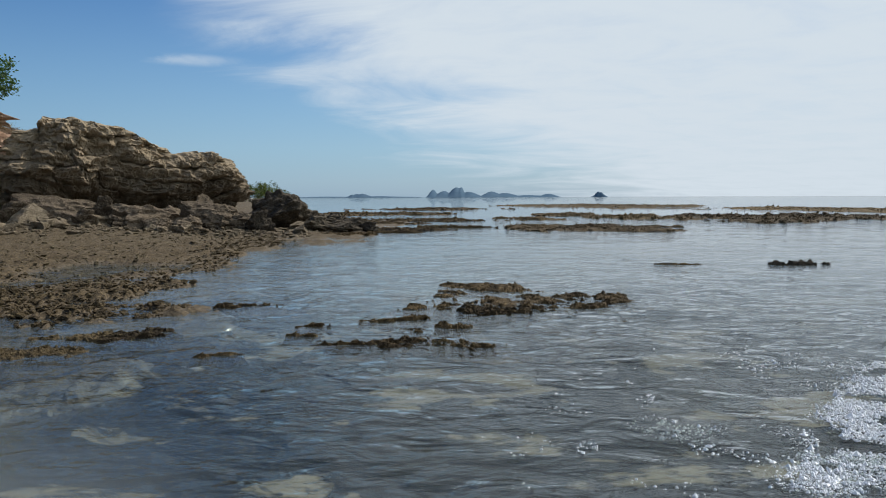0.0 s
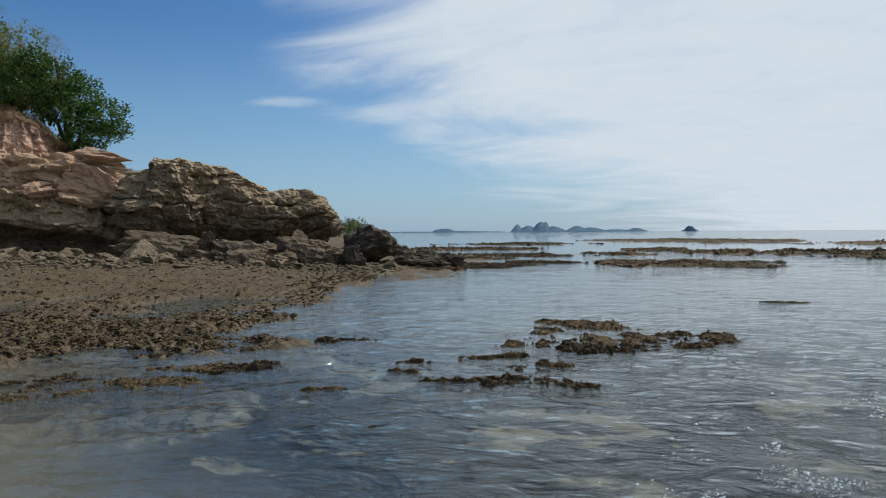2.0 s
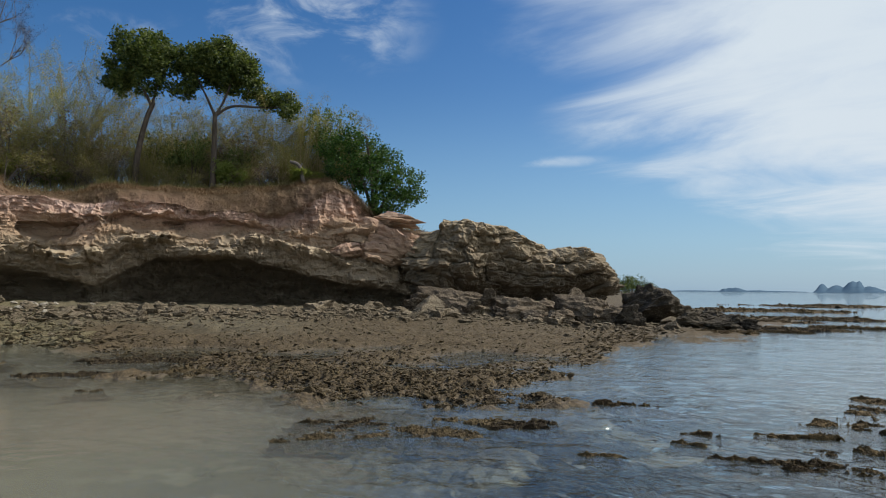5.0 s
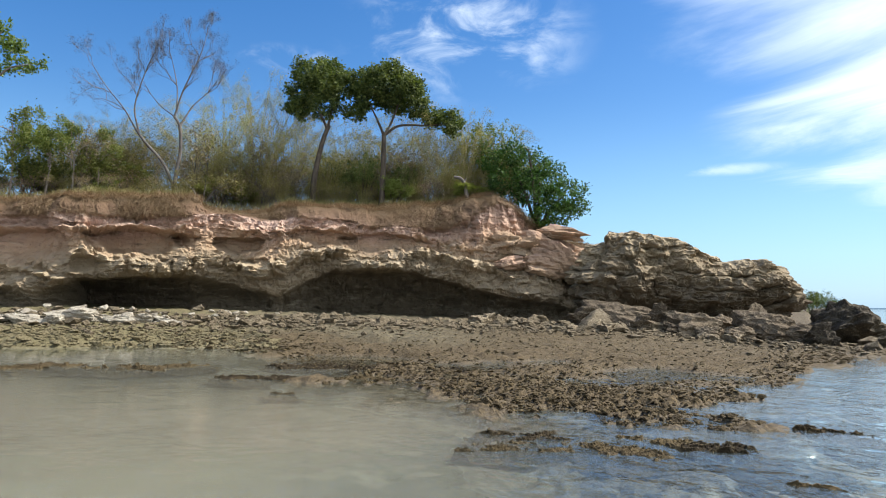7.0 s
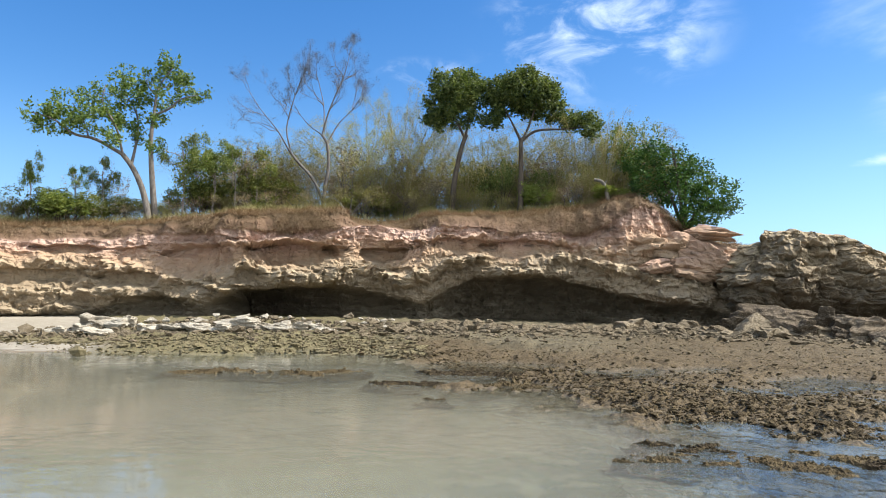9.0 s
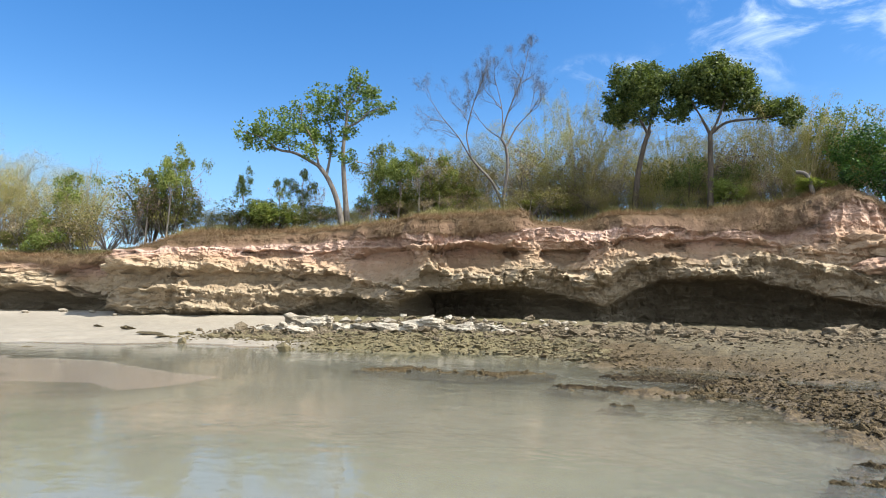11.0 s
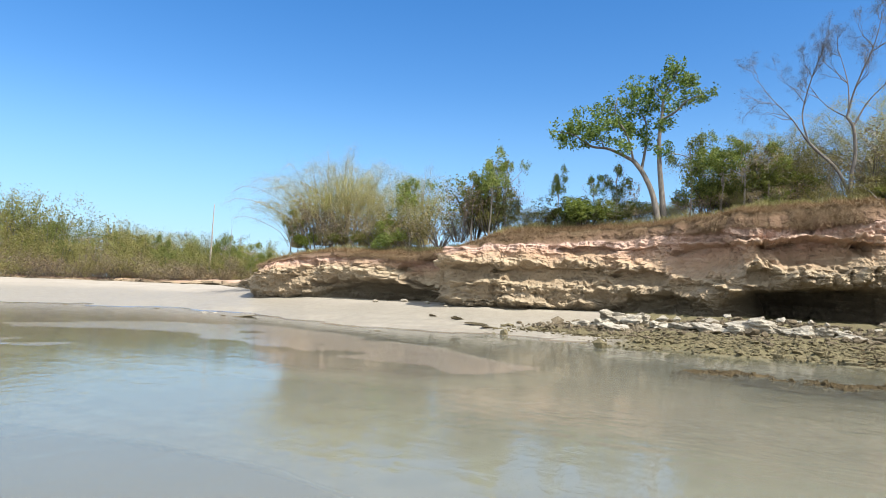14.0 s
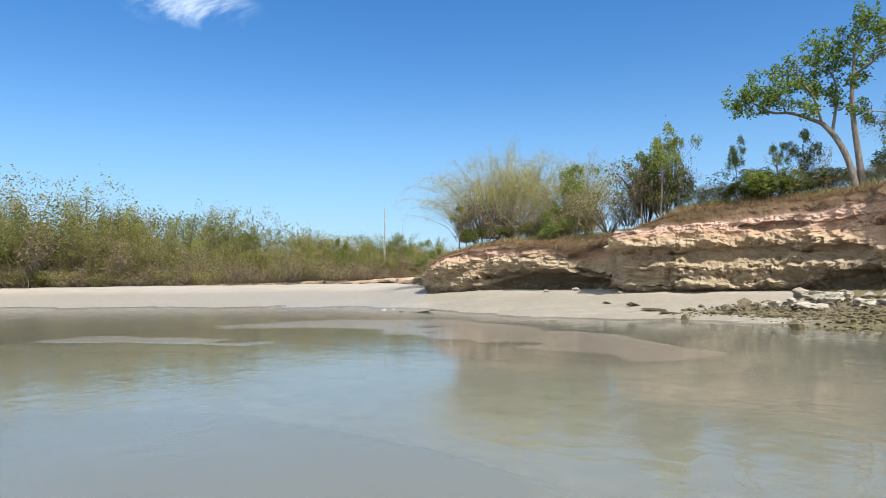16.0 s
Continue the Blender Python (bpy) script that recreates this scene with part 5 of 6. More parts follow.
def build_bare_tree():
    rng = np.random.default_rng(111)
    t = stand("tree", 66.0, 37.4, "nearly leafless two-stemmed tree with pale grey branches")
    w, ends = Wood(), []
    w.limb(((0.25, 0, -0.3), (-0.5, 0.1, 1.6), (-1.45, 0.1, 2.7), (-1.9, 0, 3.3)), 0.088, 0.061, 7)
    w.limb(((-1.9, 0, 3.3), (-2.4, -0.3, 4.1), (-3.0, -0.5, 4.8)), 0.041, 0.020)
    w.limb(((-1.75, 0, 3.15), (-2.0, 0.4, 4.5), (-1.6, 0.5, 6.3), (-1.2, 0.5, 7.4)), 0.048, 0.017)
    w.limb(((-0.1, 0, -0.3), (0.05, 0, 1.3), (0.2, 0.1, 2.4), (0.12, 0, 3.6), (-0.15, 0, 4.1)), 0.102, 0.068, 7)
    w.limb(((-0.15, 0, 4.1), (0.2, -0.2, 5.4), (0.9, -0.3, 7.2), (1.2, -0.3, 8.4)), 0.054, 0.014)
    w.limb(((0.15, 0, 3.7), (0.7, 0.3, 4.8), (1.4, 0.4, 5.6)), 0.048, 0.020)
    w.limb(((-0.15, 0, 4.1), (-0.8, 0.2, 4.6), (-1.3, 0.4, 5.2)), 0.034, 0.014)
    w.limb(((-0.05, 0, 4.3), (-0.1, 0.4, 5.8), (-0.4, 0.6, 7.2)), 0.041, 0.014)
    for p, d, k in (((-3.0, -0.5, 4.8), (-0.5, 0, 0.6), 1.2), ((-2.4, -0.3, 4.1), (-0.8, 0, 0.4), 1.1), ((-1.9, 0.4, 5.0), (-0.5, -0.2, 0.8), 1.2), ((-1.6, 0.5, 6.3), (-0.3, 0.3, 0.8), 1.0), ((-1.2, 0.5, 7.4), (0.1, 0, 0.9), 0.8),
                    ((-1.6, 0.5, 6.3), (0.4, 0, 0.8), 1.0), ((1.2, -0.3, 8.4), (0.2, 0, 0.9), 0.6), ((0.9, -0.3, 7.2), (-0.5, 0.2, 0.7), 1.0), ((0.9, -0.3, 7.0), (0.7, 0, 0.6), 1.0), ((1.4, 0.4, 5.6), (0.6, 0, 0.7), 1.2), ((1.4, 0.4, 5.6), (0.2, 0.4, 0.9), 1.2),
                    ((-1.3, 0.4, 5.2), (-0.5, 0, 0.7), 1.0), ((-0.4, 0.6, 7.2), (-0.2, 0, 0.8), 0.8), ((-0.1, 0.4, 5.8), (-0.6, 0.3, 0.8), 1.1), ((0.2, -0.2, 5.4), (0.5, -0.4, 0.8), 1.0), ((0.5, 0, 6.2), (0.2, 0.5, 0.8), 1.0)):
        sprout(w, rng, np.array(p), np.array(d, float), k * 0.80, 0.026, 5, 0.42, 0.22, ends)
        sprout(w, rng, np.array(p), np.array(d, float) + rng.normal(0, 0.4, 3), k * 0.7, 0.022, 4, 0.42, 0.22, ends)
    part("trunk", w.mesh("trunk", BARK_GREY), t)
    e = np.array(ends)
    part("crown", leaves("crown", LEAF_GREY, np.repeat(e, 2, 0) + rng.normal(0, 0.10, (2 * len(e), 3)), 0.05, rng, 0.5), t, "few dry leaves")


def build_umbrella_tree(az, d, lean, blobs, arms, label, seed, h):
    rng = np.random.default_rng(seed)
    t = stand("tree", az, d, label, "tree", "broad-crowned trees on the cliff")
    w = Wood()
    w.limb(((-0.05, 0, -0.3), (lean * 0.15, 0, h * 0.4), (lean * 0.6, 0, h * 0.8), (lean, 0, h)), 0.17, 0.11, 8)
    for a in arms:
        w.limb(((lean * 0.9, 0, h * 0.95), *a), 0.085, 0.03)
    part("trunk", w.mesh("trunk", BARK_DARK), t)
    pts = []
    for u, dd, z, r in blobs:
        pts.append(tufts(rng, (u, dd, z), r, int(70 * r * r) + 8, 30, 0.13))
    part("crown", leaves("crown", LEAF_DARK, np.concatenate(pts), 0.16, rng, 0.6, 0.15), t)


def leafy_bush(mat, seed, w=1.0, h=1.0, n=110, per=14, size=0.17, spread=0.12, bark=BARK_DARK, blobs=6):
    """A bush of unit size with several stems and an uneven crown."""
    rng = np.random.default_rng(seed)
    t = thing("bush", Matrix(), "bush", "bush")
    pts = []
    for i in range(blobs):
        c = np.array((rng.uniform(-0.5, 0.5) * w, rng.uniform(-0.35, 0.35) * w, rng.uniform(0.35, 0.85) * h))
        wood = Wood()
        wood.limb(((c[0] * 0.15, c[1] * 0.15, -0.1), (c[0] * 0.55, c[1] * 0.5, c[2] * 0.55), c), 0.016, 0.006, 5)
        part("stem", wood.mesh("stem", bark), t)
        pts.append(tufts(rng, c, rng.uniform(0.24, 0.36) * min(w, h * 1.2), n // blobs, per, spread))
    part("crown", leaves("crown", mat, np.concatenate(pts), size, rng, 0.5, 0.1), t)
    return t


def bamboo_clump(seed, culms=46, h=1.0, fan=0.42, leaf=22, mat=LEAF_BAMBOO, size=0.19, start=0.12, arch=0.25, soft=0.026):
    """Arching thin culms with fine drooping foliage."""
    rng = np.random.default_rng(seed)
    t = thing("bamboo", Matrix(), "bamboo", "bamboo")
    pts = []
    for i in range(culms):
        a, k = rng.uniform(0, 2 * math.pi), rng.uniform(0, 1) ** 0.6
        out = np.array((math.cos(a), math.sin(a) * 0.7, 0)) * k
        L = h * rng.uniform(0.6, 1.05) * (1 - arch * k)
        base = out * 0.10 * h + rng.normal(0, 0.03 * h, 3) * (1, 1, 0)
        tip = base + out * fan * h * rng.uniform(0.5, 1.1) + np.array((0, 0, L))
        mid = base + out * fan * h * 0.25 + np.array((0, 0, L * 0.55))
        w = Wood()
        droop = tip + out * fan * h * (0.1 + 0.6 * arch) + np.array((0, 0, -0.02 * h - 0.15 * arch * k * h))
        line = w.limb((base, mid, tip, droop), 0.0042, 0.0010, 4, 9)
        part("culm", w.mesh("culm", CULM), t)
        q = rng.uniform(start, 1.0, leaf) ** 0.8
        c = np.stack([np.interp(q, np.linspace(0, 1, len(line)), line[:, j]) for j in range(3)], -1)
        c = np.repeat(c, 3, 0) + rng.normal(0, soft, (3 * leaf, 3)) * (1, 1, 1.3)
        pts.append(c)
    part("foliage", leaves("foliage", mat, np.concatenate(pts), size, rng, 0.24, 0.25), t)
    return t


def shrub_tree(mat, seed):
    """A many-stemmed small tree of unit height: bare stems below, a plume of fine foliage above."""
    rng = np.random.default_rng(seed)
    t = thing("small_tree", Matrix(), "small tree", "tree")
    pts = []
    for i in range(5):
        a, k = rng.uniform(0, 6.28), rng.uniform(0.05, 0.36)
        tip = np.array((math.cos(a) * k, math.sin(a) * k * 0.8, rng.uniform(0.68, 1.0)))
        w = Wood()
        line = w.limb(((tip[0] * 0.1, tip[1] * 0.1, -0.08), (tip[0] * 0.4, tip[1] * 0.4, tip[2] * 0.45), tip), 0.012, 0.003, 4, 10)
        part("stem", w.mesh("stem", BARK_GREY), t)
        for q in rng.uniform(0.22, 1.0, 44):
            c = np.array([np.interp(q, np.linspace(0, 1, len(line)), line[:, j]) for j in range(3)])
            c = c + rng.normal(0, 0.085 * (1.25 - 0.7 * q), 3)
            pts.append(c + rng.normal(0, 0.022, (26, 3)) * (1, 1, 1.6))
    part("crown", leaves("crown", mat, np.concatenate(pts), 0.022, rng, 0.4, 0.0, 0.5), t)
    return t


def twig_bush(seed, h=1.0, stems=9, mat=LEAF_DRY, leaf=3, depth=3):
    rng = np.random.default_rng(seed)
    t = thing("thicket", Matrix(), "thicket", "bush")
    ends = []
    for i in range(stems):
        w = Wood()
        d = np.array((rng.normal(0, 0.45), rng.normal(0, 0.35), 1.0))
        sprout(w, rng, np.array((rng.normal(0, 0.2), rng.normal(0, 0.15), -0.1)), d, h * rng.uniform(0.3, 0.48), 0.010, depth, 0.42, 0.12, ends, 4)
        part("stem", w.mesh("stem", BARK_GREY), t)
    e = np.array(ends)
    part("foliage", leaves("foliage", mat, np.repeat(e, leaf, 0) + rng.normal(0, 0.04, (leaf * len(e), 3)), 0.038, rng, 0.5), t)
    return t


def sapling(seed, h=1.0, mat=LEAF_BRIGHT, bark=BARK_PALE, crown=0.3, n=34):
    rng = np.random.default_rng(seed)
    t = thing("small_tree", Matrix(), "small tree", "tree")
    w, pts = Wood(), []
    top = np.array((rng.normal(0, 0.05), 0, 0.72)) * h
    w.limb(((0, 0, -0.1), top * (0.6, 1, 0.5) + (0.03 * h, 0, 0), top), 0.016, 0.010, 6)
    for i in range(9):
        k = rng.uniform(0.45, 1.0)
        q = top * (0.8, 1, k)
        e = q + np.array((rng.normal(0, 0.16), rng.normal(0, 0.14), rng.uniform(0.04, 0.30))) * h
        w.limb((q, (q + e) / 2 + rng.normal(0, 0.02, 3), e), 0.007, 0.003, 4)
        pts.append(tufts(rng, e, crown * h * rng.uniform(0.15, 0.42), int(n * rng.uniform(0.15, 0.45)) + 2, 20, 0.030))
    part("trunk", w.mesh("trunk", bark), t)
    part("crown", leaves("crown", mat, np.concatenate(pts), 0.034, rng, 0.5, 0.15), t)
    return t


def plant(kind, az, d, h, w, label, category, group, z=None, turn=None, name=None):
    ob = copy_thing(kind, pose(0, 0, 0))
    zz = (top_z(az, d) if z is None else z) - 0.08
    ob.matrix_world = pose(*polar(az, d, zz), 0, 0, az + (random.uniform(-40, 40) if turn is None else turn)) @ Matrix.Diagonal((w, w, h, 1))
    if name:
        ob.name = name
    return tagged(ob, label, category, group)


def remove(kinds):
    for k in kinds:
        for o in (*k.children_recursive, k):
            bpy.data.objects.remove(o)


def build_cliff_plants():
    build_twin_tree()
    build_bare_tree()
    build_umbrella_tree(55.6, 37.6, 0.75, ((0.3, 0, 5.5, 1.0), (-0.5, 0.3, 6.0, 1.1), (0.6, -0.2, 6.6, 1.15), (-0.3, -0.3, 7.0, 1.0), (1.4, 0.2, 6.6, 0.9), (0.6, 0.6, 7.3, 0.9), (-0.9, 0.2, 5.2, 0.7)),
                        (((0.2, 0, 5.0), (-0.5, 0.2, 5.8)), ((0.9, 0.1, 5.2), (1.2, 0.2, 6.3))), "dark green round-crowned tree with slender leaning trunk", 121, 4.3)
    build_umbrella_tree(50.0, 37.2, 0.0, ((-0.9, 0.2, 5.9, 1.0), (0.1, -0.2, 6.5, 1.25), (1.0, 0.1, 6.3, 1.15), (-0.9, 0, 6.5, 1.0), (0.4, 0.5, 5.7, 0.8), (1.6, 0.1, 5.4, 0.8), (2.6, 0.3, 4.9, 0.7), (3.5, 0.2, 4.6, 0.75), (-1.6, 0, 5.0, 0.6), (0.2, -0.3, 7.0, 0.8), (1.3, 0.3, 6.6, 0.8)),
                        (((-0.4, 0, 4.6), (-1.0, 0.1, 5.8)), ((0.4, 0, 4.5), (0.9, 0.1, 6.0)), ((0.8, 0.1, 4.3), (2.2, 0.2, 4.4), (3.4, 0.2, 4.5))), "dark green umbrella-shaped tree with a long side limb", 122, 3.9)
    dark = [leafy_bush(LEAF_DARK, 131 + i, 1.1, 1.0, 220, 13, 0.046, 0.036) for i in range(3)]
    mid = [leafy_bush(LEAF_MID, 141 + i, 1.1, 0.9, 230, 16, 0.055, 0.040, BARK_DARK, 8) for i in range(3)]
    bright = [leafy_bush(LEAF_BRIGHT, 151 + i, 1.1, 0.8, 240, 15, 0.07, 0.045) for i in range(2)]
    scrub = [leafy_bush(LEAF_SCRUB, 161 + i, 1.2, 0.95, 210, 11, 0.045, 0.055, BARK_GREY, 9) for i in range(3)]
    bam = [bamboo_clump(171 + i, 34, 1.0, 0.74, 190, LEAF_STRAW, 0.0125, 0.30, 0.25, 0.020) for i in range(3)]
    far_bam = [bamboo_clump(231 + i, 10, 1.0, 0.5, 90, LEAF_BAMBOO, 0.02, 0.2, 0.3, 0.055) for i in range(2)]
    wide = [bamboo_clump(221 + i, 60, 1.0, 0.66, 200, LEAF_BAMBOO, 0.0105, 0.32, 0.42, 0.030) for i in range(3)]
    broom = [bamboo_clump(241 + i, 30, 1.0, 0.60, 110, LEAF_STRAW, 0.024, 0.06, 0.2, 0.050) for i in range(3)]
    tall_a = [shrub_tree(LEAF_SCRUB, 251 + i) for i in range(2)]
    tall_b = [shrub_tree(LEAF_MID, 261 + i) for i in range(2)]
    tall_c = [shrub_tree(LEAF_WILLOW, 271 + i) for i in range(2)]
    twig = [twig_bush(181 + i, 1.0) for i in range(3)]
    sap = [sapling(191 + i, 1.0, LEAF_MID if i == 2 else LEAF_BRIGHT) for i in range(3)]
    wood_a = [leafy_bush(LEAF_SCRUB, 201 + i, 1.2, 1.0, 220, 14, 0.028, 0.036, BARK_GREY, 6) for i in range(2)]
    wood_b = [leafy_bush(LEAF_MID, 211 + i, 1.2, 1.0, 220, 14, 0.028, 0.036, BARK_DARK, 6) for i in range(2)]
    # the dense tree at the point
    rng = np.random.default_rng(199)
    t = stand("tree", 37.4, 37.0, "dense dark green broadleaf tree leaning over the point", z=5.45)
    w = Wood()
    for e in ((-1.4, 0, 3.4), (0.2, 0.2, 3.0), (1.4, -0.2, 1.8), (-0.5, -0.4, 4.2)):
        w.limb(((0.0, 0, -0.4), (e[0] * 0.4, e[1], e[2] * 0.5), e), 0.13, 0.05)
    part("trunk", w.mesh("trunk", BARK_DARK), t)
    pts = [tufts(rng, (u, dd, z), r, int(50 * r * r) + 8, 26, 0.13) for u, dd, z, r in ((1.5, 0, 1.7, 1.1), (0.6, 0.2, 2.6, 1.1), (-0.4, 0, 3.3, 1.15), (-1.3, 0.1, 4.0, 0.85), (1.2, -0.3, 0.8, 0.8), (-0.2, -0.4, 1.8, 1.1), (-1.6, 0, 2.6, 1.1), (0.3, -0.4, 0.7, 0.9), (-2.3, 0.4, 3.6, 0.8), (2.0, 0.1, 1.2, 0.6))]
    part("crown", leaves("crown", leaf_material("glossy_green_leaf", (0.018, 0.045, 0.01), (0.04, 0.09, 0.016), (0.08, 0.15, 0.03)), np.concatenate(pts), 0.14, rng, 0.6, 0.15), t)

    g = "plants along the cliff top"
    # bamboo stands: azimuth, distance, height, width
    for i, (az, d, h, w) in enumerate(((62.5, 41, 7.4, 6.0), (60.0, 40, 8.0, 5.6), (57.5, 41, 7.0, 5.6), (53.0, 41, 6.2, 5.2), (47.0, 39.5, 6.0, 4.8), (45.2, 39.0, 5.8, 4.6), (43.4, 39, 5.2, 4.6), (64.6, 42, 6.0, 5.6), (70, 41, 4.8, 4.6), (72.0, 42, 4.6, 5.0), (50.6, 41, 5.6, 5.0), (41.6, 39.6, 4.4, 4.2))):
        plant(bam[i % 3], az, d, h, w, "feathery straw-coloured bamboo clump on the cliff top", "bamboo", g, name="bamboo")
    for i, (az, d, h, w) in enumerate(((103.6, 51, 7.4, 7.6), (101.8, 52, 7.0, 7.0), (105.4, 52, 7.2, 7.4), (97.4, 48, 5.6, 5.6), (99.2, 50, 6.0, 6.0), (107.2, 52, 5.0, 5.0))):
        plant(wide[i % 3], az, d, h, w, "large arching yellow-green bamboo clump above the beach", "bamboo", g, name="bamboo")
    for i, (az, d, h, w) in enumerate(((38.6, 38.5, 3.2, 2.4), (40.6, 39.6, 3.8, 2.6), (51.6, 38.4, 2.8, 1.8), (53.2, 39, 3.0, 1.8), (47.6, 38.6, 2.0, 1.6))):
        plant(dark[i % 3], az, d, h, w, "dark green leafy bush among bamboo", "bush", g)
    for i, (az, d, h, w) in enumerate(((73.2, 38.4, 2.3, 2.4), (75.3, 38.6, 1.9, 1.8), (71.6, 38.8, 1.6, 1.8), (84.2, 39, 1.7, 2.2), (86.2, 39.2, 1.7, 2.0), (69.2, 38.2, 1.8, 2.2), (92.0, 41.0, 3.2, 2.2), (93.2, 42, 3.6, 2.6), (80.6, 39.6, 1.2, 2.0))):
        plant(mid[i % 3], az, d, h, w, "olive green leafy bush on the cliff top", "bush", g)
    for i, (az, d, h, w) in enumerate(((84.9, 38.6, 1.6, 2.2), (100.0, 44.6, 1.6, 1.8), (49.2, 37.6, 1.5, 1.6), (70.4, 37.8, 1.2, 1.4), (43.2, 36.6, 0.7, 1.6), (106.4, 50, 1.2, 1.6), (76.0, 39, 2.0, 1.8))):
        plant(bright[i % 2], az, d, h, w, "bright green leafy shrub on the cliff top", "bush", g)
    for i, (az, d, h, w) in enumerate(((67.6, 39.0, 3.0, 3.4), (64.0, 39.0, 2.8, 3.2), (61.0, 38.6, 2.8, 3.0), (58.6, 38.6, 2.6, 3.0), (74.2, 40.6, 3.0, 3.6), (70.4, 40.6, 3.2, 3.4), (54.6, 39, 2.6, 3.0), (52.0, 39.6, 2.8, 3.0), (47.8, 40, 2.6, 3.2), (44.6, 38, 1.8, 2.6), (40.2, 37.8, 1.6, 2.4),
                                         (82.2, 40.6, 1.2, 2.6), (87.8, 40, 1.2, 2.4), (94.6, 42.4, 2.0, 2.6), (96.0, 44.6, 2.2, 3.0), (99.0, 47, 2.6, 3.4))):
        if az < 76:
            plant(broom[i % 3], az, d, h * 1.25, w * 1.1, "straw-coloured tangle of thin stems on the cliff top", "bush", g, name="bush")
        else:
            plant(scrub[i % 3], az, d, h, w, "grey-green tangled scrub on the cliff top", "bush", g)
    for i, (az, d, h, w) in enumerate(((65.2, 38.2, 2.2, 2.2), (62.2, 37.8, 2.0, 2.2), (59.4, 37.6, 1.8, 2.2), (56.6, 37.8, 1.8, 2.0), (46.0, 37.0, 1.6, 1.8), (92.6, 40.6, 3.4, 2.4), (94.2, 41.4, 3.0, 2.4), (98.4, 45.0, 2.8, 3.0), (101.6, 47.4, 2.8, 3.0), (104.6, 49.6, 3.4, 3.4), (106.4, 51, 3.8, 3.2), (82.0, 39.6, 2.8, 1.6), (90.6, 41, 3.6, 1.6), (71.2, 38.4, 2.2, 2.0))):
        plant(twig[i % 3], az, d, h, w, "dry grey thicket of bare twigs", "bush", g, name="thicket")
    for i, (az, d, h, w) in enumerate(((74.6, 38.2, 3.5, 3.6), (72.9, 37.8, 3.6, 3.2), (71.3, 37.6, 3.4, 2.8), (86.8, 40, 3.2, 2.0), (83.9, 40, 3.0, 2.0), (82.2, 39.2, 3.4, 2.4), (92.2, 40.2, 4.6, 3.2), (90.9, 40.8, 4.3, 2.4), (93.6, 41, 4.0, 3.0), (100.6, 45.2, 2.2, 2.2), (98.6, 47.6, 5.0, 3.4), (107.8, 51.4, 3.0, 3.0))):
        plant(sap[i % 3], az, d, h, w, "slender small tree with pale stem and light crown", "tree", g, name="small_tree")
    plant(sap[2], 76.7, 38.4, 4.6, 3.4, "leafy young tree with a drooping crown beside the tall trunks", "tree", g, name="small_tree")
    plant(sap[0], 75.9, 38.9, 4.0, 3.0, "leafy young tree with a drooping crown beside the tall trunks", "tree", g, name="small_tree")
    # low growth that closes the gaps under the taller plants
    low = random.Random(21)
    for i in range(70):
        az = 37.5 + 71.0 * (i + low.uniform(-0.4, 0.4)) / 70
        edge = float(np.interp(az, CL_AZ, CL_D))
        k = low.choice((*scrub, *broom, *twig, mid[0], bright[1]) if az > 60 else (*broom, *broom, *twig))
        h = low.uniform(0.7, 1.5) * (0.75 if 76 < az < 92 else 1.0)
        nm = k.name.split(".")[0]
        plant(k, az, edge + low.uniform(3.6, 6.2), h, h * low.uniform(1.2, 1.9), {"bush": "low olive scrub along the cliff edge", "bamboo": "low straw-coloured stems along the cliff edge", "thicket": "low dry thicket along the cliff edge"}[nm], "bush", "low growth along the cliff edge", name=nm)
    # the second rank, dense behind the first
    rnd = random.Random(9)
    for i in range(64):
        az = rnd.uniform(38, 108) if i < 44 else rnd.uniform(40, 72)
        edge = float(np.interp(az, CL_AZ, CL_D))
        tall = float(np.interp(az, (38, 50, 62, 72, 78, 90, 96, 108), (2.8, 3.6, 3.8, 3.0, 1.2, 1.5, 2.2, 3.0)))
        k = rnd.choice((*broom, *broom, scrub[0], *twig, *bam[:2]))
        h = tall * rnd.uniform(0.7, 1.1)
        nm = k.name.split(".")[0]
        plant(k, az, edge + rnd.uniform(6.5, 12), h, h * rnd.uniform(0.9, 1.4), {"bush": "olive and grey scrub behind the cliff edge", "thicket": "dry twig thicket behind the cliff edge", "bamboo": "straw-coloured bamboo behind the cliff edge"}[nm], "bamboo" if nm == "bamboo" else "bush", "scrub behind the cliff edge", name=nm)
    # the wooded shore beyond the beach
    g2 = "trees along the far beach"
    for i in range(250):
        az = rnd.uniform(107.5, 150) if i > 60 else rnd.uniform(108, 120)
        row = i % 3
        d = float(np.interp(az, (108, 118, 141, 150), (78, 80, 88, 92))) + row * 5 + rnd.uniform(-1.5, 2)
        tall = float(np.interp(az, (108, 114, 118, 122.4, 130, 136, 150), (5.4, 6.0, 6.6, 8.2, 9.8, 11.8, 12.2))) * (0.55 + 0.225 * row) * rnd.uniform(0.75, 1.12)
        k = rnd.choice((*tall_a, *tall_b, *tall_c, *tall_c, far_bam[0], *wood_a, wood_b[0]) if row else (*tall_a, *tall_c, twig[0], *wood_a, *wood_a, wood_b[1]))
        nm = k.name.split(".")[0]
        lab = {"bush": "green leafy scrub behind the far beach", "thicket": "dry thicket at the top of the far beach", "bamboo": "feathery bamboo behind the far beach", "small_tree": "feathery olive green small tree behind the far beach"}[nm]
        plant(k, az, d, tall, tall * rnd.uniform(0.8, 1.15), lab, {"bamboo": "bamboo", "small_tree": "tree"}.get(nm, "bush"), g2, z=1.35, name=nm)
